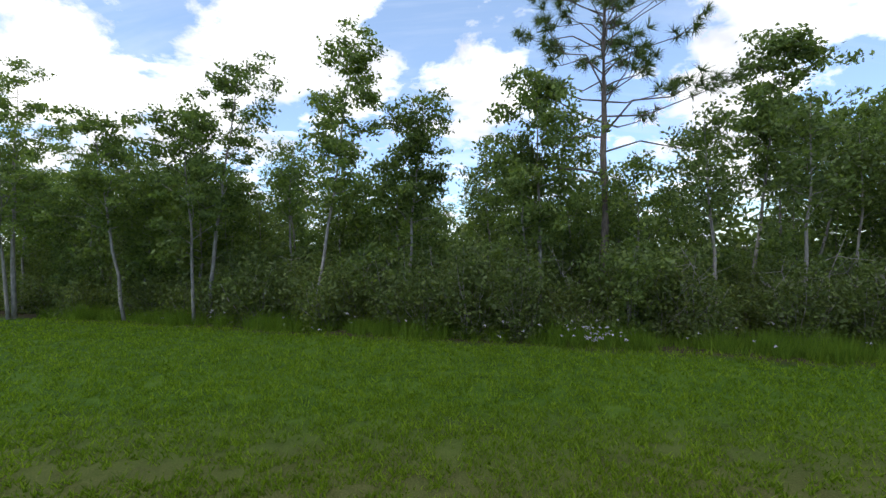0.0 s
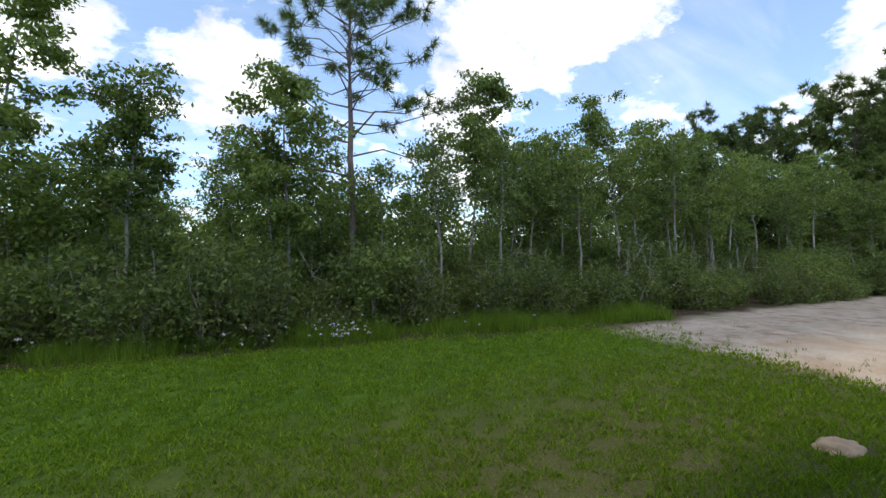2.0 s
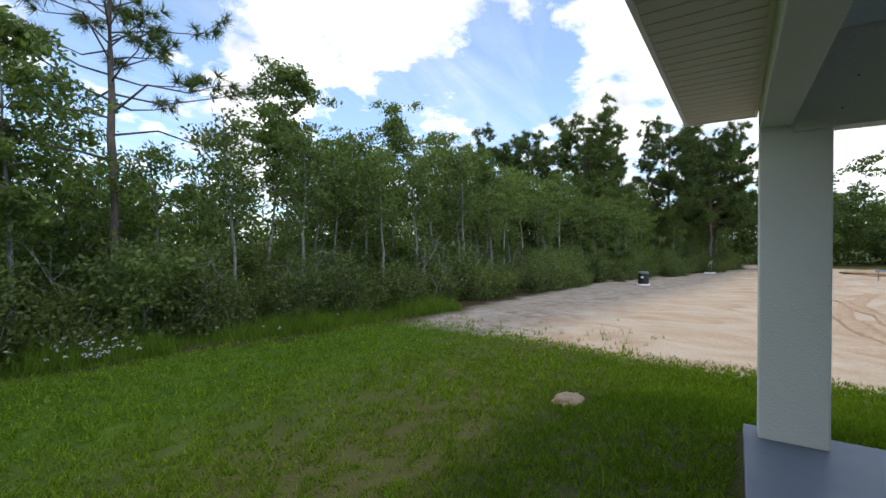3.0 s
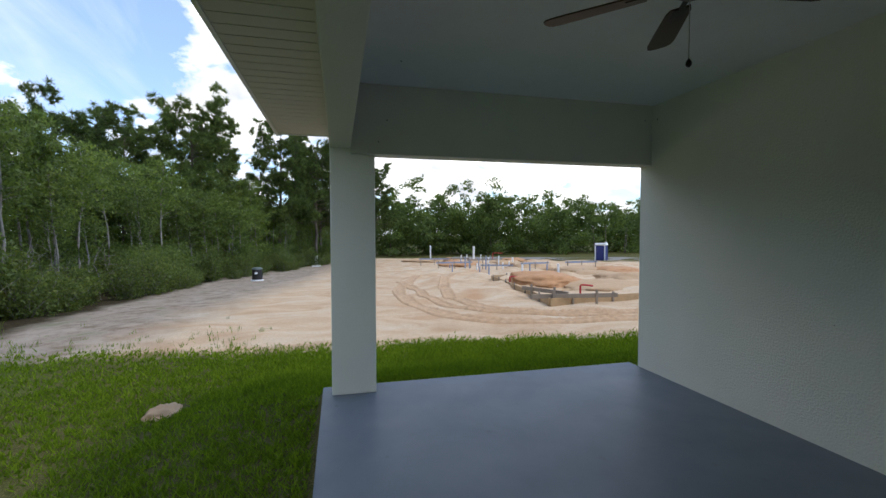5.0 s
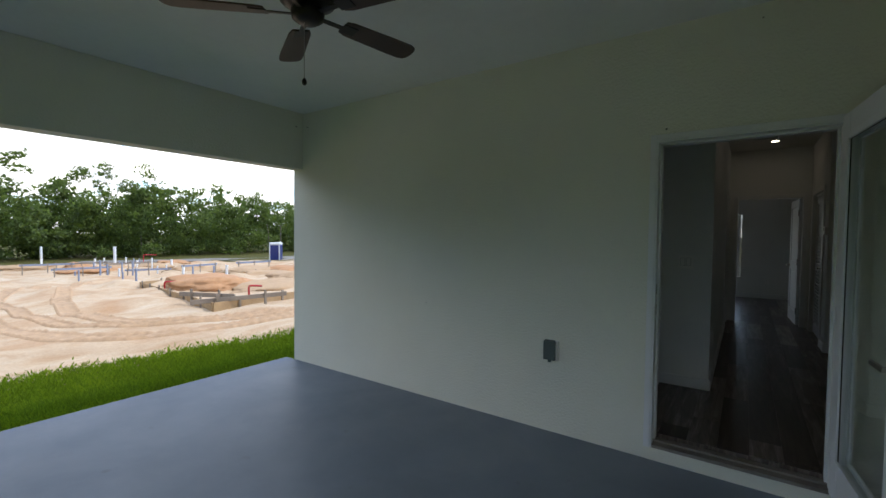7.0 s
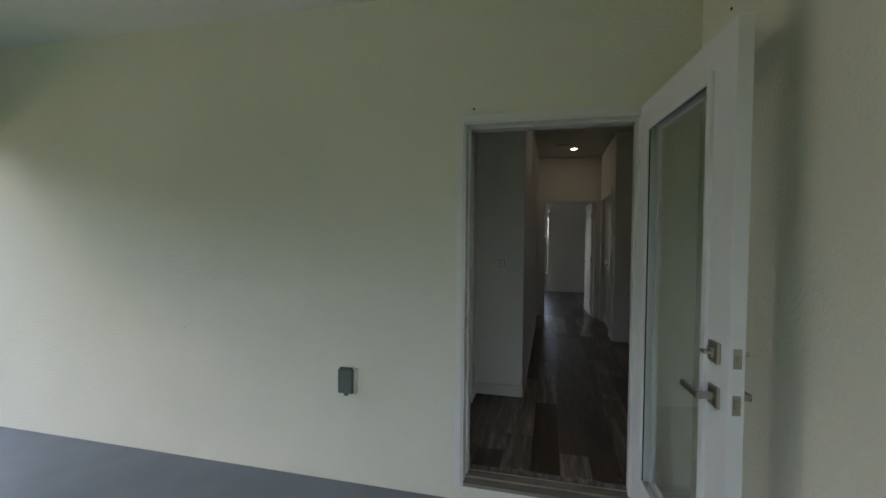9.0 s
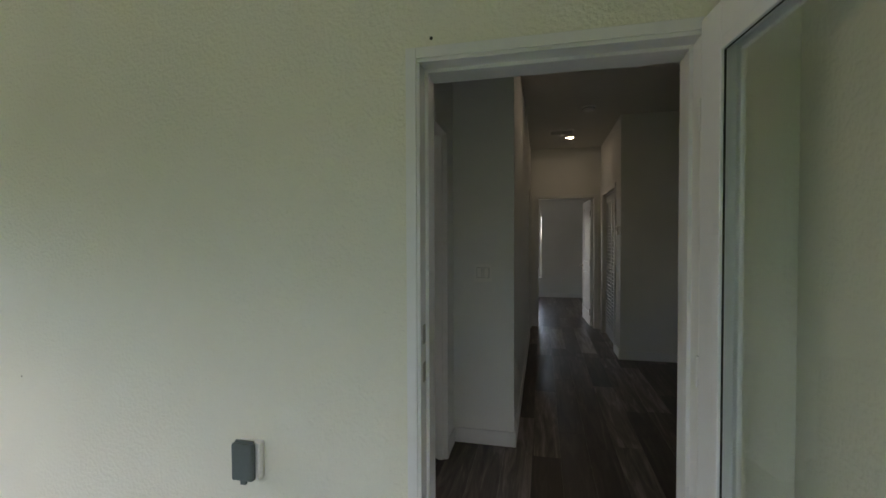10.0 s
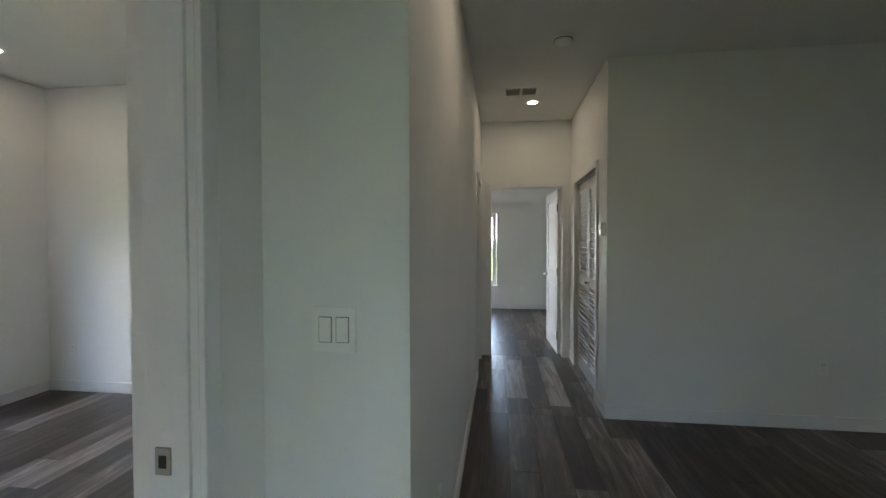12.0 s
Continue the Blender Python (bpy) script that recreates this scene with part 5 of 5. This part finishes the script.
    tagged(new("tall_grass", flat_mesh("tall_grass", v, np.arange(3 * n).reshape(-1, 3), REEDGRASS)), "uncut tall green grass along the wood's edge", "grass", kind="stuff")
    cs = []
    for cx, cy, m, sp in ((-3.1, -8.4, 34, 0.3), (-2.0, -8.9, 9, 0.5), (6.0, -11.8, 12, 1.2), (1.0, -9.9, 8, 0.9), (-5.5, -7.9, 7, 0.7)):
        px, py = cx + rng.normal(size=m) * sp, cy + rng.normal(size=m) * sp * 0.5
        cs.append(np.stack([px, py, ground_z(px, py) + rng.uniform(0.28, 0.62, m)], 1))
    v, f = leaf_cloud(rng, np.concatenate(cs), 5, 0.018, 0.045)
    tagged(new("wild_flowers", flat_mesh("wild_flowers", v, f, PETAL)), "small pale wild flowers in the uncut grass", "flowers", kind="stuff")


def dead_branches():
    """Bare pale sticks that lean out of the undergrowth."""
    rng = np.random.default_rng(21)
    for k in range(54):
        x = rng.uniform(-20, 13)
        y = edge_y(x) - rng.uniform(1.0, 2.2)
        o = thing("dead_branch", (x, y, gz(x, y)), "bare grey dead branch leaning out of the undergrowth", "branch", "dead branches")
        ang, h = rng.uniform(0, 6.28), rng.uniform(0.7, 2.3)
        out = rng.uniform(0.3, 0.9) * h
        line = sway(rng, (0, 0, -0.1), (math.cos(ang) * out, math.sin(ang) * out * 0.4, h), 7, 0.07)
        part("stem", tube(bmesh.new(), [tuple(p) for p in line], list(np.linspace(0.016, 0.004, 7)), 5), TWIG, o)
        for q in (2, 3, 4, 5):
            for _ in range(3):
                e = line[q] + rng.normal(size=3) * 0.30 + np.array([0, 0, 0.18])
                part("twig", tube(bmesh.new(), [tuple(p) for p in sway(rng, line[q], e, 4, 0.03)], [0.007, 0.005, 0.004, 0.002], 4, cap=False), TWIG, o)


def board(name, a, b, h, t, lift, mat, label, stakes=0, group=""):
    """A plank on edge between two spots of the ground, with stakes."""
    (ax, ay), (bx, by) = a, b
    o = thing(name, (ax, ay, 0), label, "board", group)
    za, zb, ln = gz(ax, ay) + lift, gz(bx, by) + lift, math.hypot(bx - ax, by - ay)
    ang = math.atan2(by - ay, bx - ax)
    m = Matrix.Rotation(ang, 4, "Z") @ Matrix(((1, 0, 0, 0), (0, 1, 0, 0), ((zb - za) / ln, 0, 1, za), (0, 0, 0, 1)))
    bm = bmesh.new()
    box(bm, 0, ln, -t / 2, t / 2, 0, h, 0.004, m)
    part("plank", bm, mat, o)
    for k in range(stakes):
        s = ln * (k + 0.5) / stakes
        z = za + (zb - za) * s / ln
        bm = bmesh.new()
        box(bm, s - 0.03, s + 0.03, -t / 2 - 0.045, -t / 2, z - lift - 0.25, z + h + 0.10, 0.004, Matrix.Rotation(ang, 4, "Z"))
        part("stake", bm, OLDWOOD, o)
    return o


def standpipe(x, y, h, r, mat, label, cap=True):
    bm = bmesh.new()
    z = gz(x, y)
    lathe(bm, [(r, -0.3), (r, h - 0.05), (r * 1.12, h - 0.05), (r * 1.12, h), (r * 0.7, h + 0.004)], 12)
    solid("standpipe", bm, mat, label, "pipe", group="plumbing stubs", at=Matrix.Translation((x, y, z)))


def bent_pipe(x, y, h, reach, mat, label):
    bm = bmesh.new()
    tube(bm, [(0, 0, -0.3), (0, 0, h - 0.05), (0.01, 0.02, h - 0.01), (0.04, 0.07, h), (reach * 0.4, reach, h - 0.03)], [0.03] * 5, 8)
    solid("bent_pipe", bm, mat, label, "pipe", group="plumbing stubs", at=Matrix.Translation((x, y, gz(x, y))))


def batter_frame(x, y, w, rz):
    """Two or three stakes with a level cross board."""
    o = thing("batter_board", (x, y, gz(x, y)), "grey weathered batter board frame on stakes in the sand", "batter board", "batter boards", rz=rz)
    for k in range(3):
        part("stake", boxes((-w / 2 + k * w / 2 - 0.03, -w / 2 + k * w / 2 + 0.03, -0.02, 0.02, -0.4, 0.55)), OLDWOOD, o)
    part("crossboard", boxes((-w / 2 - 0.15, w / 2 + 0.15, 0.02, 0.045, 0.38, 0.50)), BLUEPIPE if int(x) % 2 else OLDWOOD, o)


def build_site():
    board("form_board", (-23.2, 8.7), (-11.3, 6.05), 0.26, 0.04, -0.03, LUMBER, "long tan form board on edge in the sand", 6, "form boards")
    board("form_board", (-11.25, 6.05), (-12.6, 13.5), 0.26, 0.04, -0.03, LUMBER, "long tan form board on edge in the sand", 5, "form boards")
    board("form_board", (-13.8, 6.35), (-11.5, 6.75), 0.12, 0.03, 0.22, OLDWOOD, "grey weathered batter board on short stakes", 2, "form boards")
    board("form_board", (-11.5, 5.6), (-11.0, 8.0), 0.12, 0.03, 0.20, OLDWOOD, "grey weathered batter board on short stakes", 2, "form boards")
    board("form_board", (-23.2, 8.7), (-25.2, 16.5), 0.26, 0.04, -0.03, LUMBER, "long tan form board on edge in the sand", 4, "form boards")
    white = "white plastic drain stub standing in the sand"
    for x, y, h, r in ((-52.0, 11.3, 1.7, 0.09), (-43.7, 14.2, 1.6, 0.11), (-43.9, 12.9, 0.5, 0.07), (-46.5, 14.3, 0.6, 0.07), (-41.6, 15.1, 0.5, 0.08), (-38.7, 16.5, 0.6, 0.08),
                       (-27.1, 12.3, 0.72, 0.07), (-20.6, 11.4, 0.78, 0.06), (-22.6, 11.6, 0.28, 0.10), (-31.0, 10.4, 0.5, 0.06), (-33.5, 14.0, 0.55, 0.06)):
        standpipe(x, y, h, r, PVC, white)
    for x, y, h in ((-25.5, 12.1, 0.75), (-23.0, 12.0, 0.6), (-30.3, 8.3, 0.6), (-24.2, 8.9, 0.62), (-34.5, 11.7, 0.7), (-28.0, 9.6, 0.5)):
        standpipe(x, y, h, 0.045, BLUEPIPE, "grey-blue conduit stub standing in the sand")
    bent_pipe(-17.9, 7.6, 0.30, 0.55, REDPIPE, "bent red water pipe rising from the sand")
    bent_pipe(-12.6, 7.8, 0.42, 0.35, REDPIPE, "bent red water pipe rising from the sand")
    bent_pipe(-22.4, 10.9, 0.28, 0.4, TEAL, "bent teal drain fitting in the sand")
    bent_pipe(-39.0, 14.6, 0.9, 0.8, REDPIPE, "bent red water pipe rising from the sand")
    for x, y, w, rz in ((-37.6, 8.6, 2.4, 80), (-36.4, 12.7, 2.6, 95), (-33.0, 9.2, 2.6, 88), (-31.6, 12.2, 2.2, 75), (-40.0, 11.0, 2.8, 85), (-29.5, 14.4, 2.2, 100), (-27.5, 17.0, 2.2, 90)):
        batter_frame(x, y, w, rz)
    # portable toilet by the road
    x, y = -42.0, 28.3
    t = thing("portable_toilet", (x, y, gz(x, y)), "navy blue portable toilet with a white roof", "portable toilet", rz=40)
    part("base", boxes((-0.58, 0.58, -0.58, 0.58, -0.1, 0.12), bevel=0.02), OLDWOOD, t)
    part("cabin", boxes((-0.54, 0.54, -0.54, 0.54, 0.12, 1.72), bevel=0.04), NAVY, t)
    part("door", boxes((-0.36, 0.36, -0.565, -0.541, 0.2, 1.62), bevel=0.01), NAVY, t)
    part("corner_post", boxes((-0.56, -0.44, -0.575, -0.542, 0.12, 1.72), bevel=0.01), PVC, t)
    part("corner_post", boxes((0.44, 0.56, -0.575, -0.542, 0.12, 1.72), bevel=0.01), PVC, t)
    bm = bmesh.new()
    box(bm, -0.58, 0.58, -0.58, 0.58, 1.72, 2.0, 0.12)
    part("roof", bm, PVC, t, "white domed roof")
    part("vent_stack", boxes((0.3, 0.42, 0.3, 0.42, 1.98, 2.12), bevel=0.01), PVC, t)
    # street
    bm = bmesh.new()
    rows = []
    for k in range(26):
        s = k / 25
        cx, cy = -54 + 26 * s, 14 + 40 * s
        nx, ny = 0.84, -0.55
        rows.append([bm.verts.new((cx + nx * q, cy + ny * q, gz(cx + nx * q, cy + ny * q) + 0.06)) for q in (-2.6, 2.6)])
    for a, b in zip(rows, rows[1:]):
        bm.faces.new((a[0], a[1], b[1], b[0]))
    solid("road", bm, ASPHALT, "pale grey asphalt street past the lot", "road", "structure")
    # risers by the wood
    for x, y, s in ((-26.0, -4.05, 1.0),):
        o = thing("septic_riser", (x, y, gz(x, y)), "black ribbed plastic riser with a grey lid on a white pad", "riser")
        bm = bmesh.new()
        lathe(bm, [(0.34, -0.1), (0.34, 0.05), (0.32, 0.07)], 20)
        part("pad", bm, PVC, o)
        bm = bmesh.new()
        lathe(bm, [(0.27, 0.07), (0.27, 0.2), (0.29, 0.22), (0.27, 0.24), (0.27, 0.4), (0.29, 0.42), (0.27, 0.44), (0.27, 0.62)], 20)
        part("barrel", bm, BLACK, o)
        bm = bmesh.new()
        lathe(bm, [(0.28, 0.62), (0.28, 0.68), (0.2, 0.74), (0.05, 0.75)], 20)
        part("lid", bm, GREYBOX, o)
        part("bracket", boxes((0.2, 0.42, -0.06, 0.06, 0.40, 0.48), bevel=0.01), PVC, o)
    o = thing("utility_pedestal", (-40.8, -1.6, gz(-40.8, -1.6)), "white utility pedestal with a grey meter by the wood", "pedestal")
    part("post", boxes((-0.16, 0.16, -0.14, 0.14, -0.2, 0.95), bevel=0.03), PVC, o)
    part("meter", boxes((-0.12, 0.12, 0.14, 0.30, 0.5, 0.85), bevel=0.02), GREYBOX, o)
    part("pad", boxes((-0.4, 1.2, -0.35, 0.35, -0.2, 0.10), bevel=0.02), PVC, o)
    # ant hill of pale sand on the lawn
    bm = bmesh.new()
    bmesh.ops.create_icosphere(bm, subdivisions=4, radius=1.0)
    for v in bm.verts:
        k = 1 + 0.3 * noise.noise(v.co * 2.0) + 0.16 * noise.noise(v.co * 6)
        v.co = Vector((v.co.x * 0.22 * k, v.co.y * 0.17 * k, max(-0.3, v.co.z) * 0.085 * k))
    solid("sand_mound", bm, SANDHEAP, "small mound of pale sand on the lawn", "sand mound", at=Matrix.Translation((-5.47, -1.46, gz(-5.47, -1.46) + 0.005)), smooth=True)
    # pale bucket at the far end of the lawn
    x, y = 16.2, -15.2
    o = thing("bucket", (x, y, gz(x, y)), "white plastic bucket with a dark lid on the lawn", "bucket")
    bm = bmesh.new()
    lathe(bm, [(0.17, 0.0), (0.2, 0.42), (0.21, 0.44)], 18)
    part("pail", bm, PVC, o)
    bm = bmesh.new()
    lathe(bm, [(0.22, 0.44), (0.22, 0.49), (0.05, 0.5)], 18)
    part("lid", bm, BLACK, o)
    # more stubs where the pipework crowds together
    more = random.Random(17)
    for k in range(12):
        x, y = more.uniform(-42, -31), more.uniform(8.5, 15.5)
        standpipe(x, y, more.uniform(0.4, 0.9), 0.05, BLUEPIPE if k % 3 else PVC, "grey-blue conduit stub standing in the sand" if k % 3 else white)
    # earth heaps thrown up on the lot
    rng = np.random.default_rng(31)
    for k in range(16):
        x, y = rng.uniform(-46, -15), rng.uniform(8.5, 19)
        bm = bmesh.new()
        bmesh.ops.create_icosphere(bm, subdivisions=4, radius=1.0)
        q = Vector((x, y, 0))
        sx, sy, sz = rng.uniform(0.9, 2.4), rng.uniform(0.9, 2.2), rng.uniform(0.18, 0.5)
        for v in bm.verts:
            n = 1 + 0.3 * noise.noise(v.co * 1.6 + q) + 0.12 * noise.noise(v.co * 5 + q)
            v.co = Vector((v.co.x * sx * n, v.co.y * sy * n, max(-0.4, v.co.z) * sz * n))
        solid("earth_mound", bm, SANDHEAP if k % 3 else REDSAND, "low mound of loose orange sand on the lot", "sand mound", group="earth mounds", at=Matrix.Translation((x, y, gz(x, y))), smooth=True)


def tyre_track(spots, width, seed):
    """A wheel's churned path over the sand: a ribbon with cross bars and pushed-up rims."""
    rng = np.random.default_rng(seed)
    p = np.array(spots, float)
    line = []
    for i in range(len(p) - 1):
        a, b, c, d = p[max(0, i - 1)], p[i], p[i + 1], p[min(len(p) - 1, i + 2)]
        n = max(2, int(np.linalg.norm(c - b) / 0.07))
        for t in np.arange(n) / n:
            line.append(0.5 * (2 * b + (c - a) * t + (2 * a - 5 * b + 4 * c - d) * t * t + (3 * b - a - 3 * c + d) * t ** 3))
    line = np.array(line)
    way = np.gradient(line, axis=0)
    way /= np.linalg.norm(way, axis=1, keepdims=True)
    side = np.stack([-way[:, 1], way[:, 0]], 1)
    across = np.array([-0.62, -0.5, -0.42, -0.2, 0.0, 0.2, 0.42, 0.5, 0.62])
    rows = []
    for k in range(len(line)):
        bar = 0.0 if (k // 2) % 2 else 0.022
        rim = 0.045 + 0.015 * rng.normal()
        high = np.array([-0.03, rim, 0.012, bar, bar * 0.6, bar, 0.012, rim, -0.03]) + rng.normal(size=9) * 0.005
        q = line[k] + side[k] * across[:, None] * width * (1 + 0.06 * math.sin(k * 0.13 + seed))
        rows.append(np.column_stack([q, ground_z(q[:, 0], q[:, 1]) + high + 0.008]))
    v = np.concatenate(rows)
    i = (np.arange(len(line) - 1)[:, None] * 9 + np.arange(8)[None, :]).ravel()
    tagged(new("tyre_track", flat_mesh("tyre_track", v, np.stack([i, i + 1, i + 10, i + 9], -1), TRACKSAND)), "churned orange tyre track across the pale sand", "tyre track", "tyre tracks")


def build_tracks():
    tyre_track(((-27, 6.2), (-24.5, 4.7), (-18.5, 2.9), (-14.2, 2.4), (-10.9, 2.8), (-9.5, 3.8), (-9.0, 5.4), (-9.1, 8.5), (-9.8, 13)), 0.42, 1)
    tyre_track(((-27, 7.8), (-24.4, 6.4), (-16.4, 4.3), (-12.4, 4.1), (-10.6, 5.2), (-9.9, 7.2), (-9.9, 10), (-10.5, 14)), 0.42, 2)
    tyre_track(((-21.0, 3.2), (-17.0, 3.3), (-13.6, 3.2), (-11.4, 3.7), (-10.1, 5.0), (-9.5, 7.0)), 0.34, 3)


build_edge_trees()
build_wood()
build_far_wood()
build_grass()
dead_branches()
build_site()
build_tracks()
plank_floor()
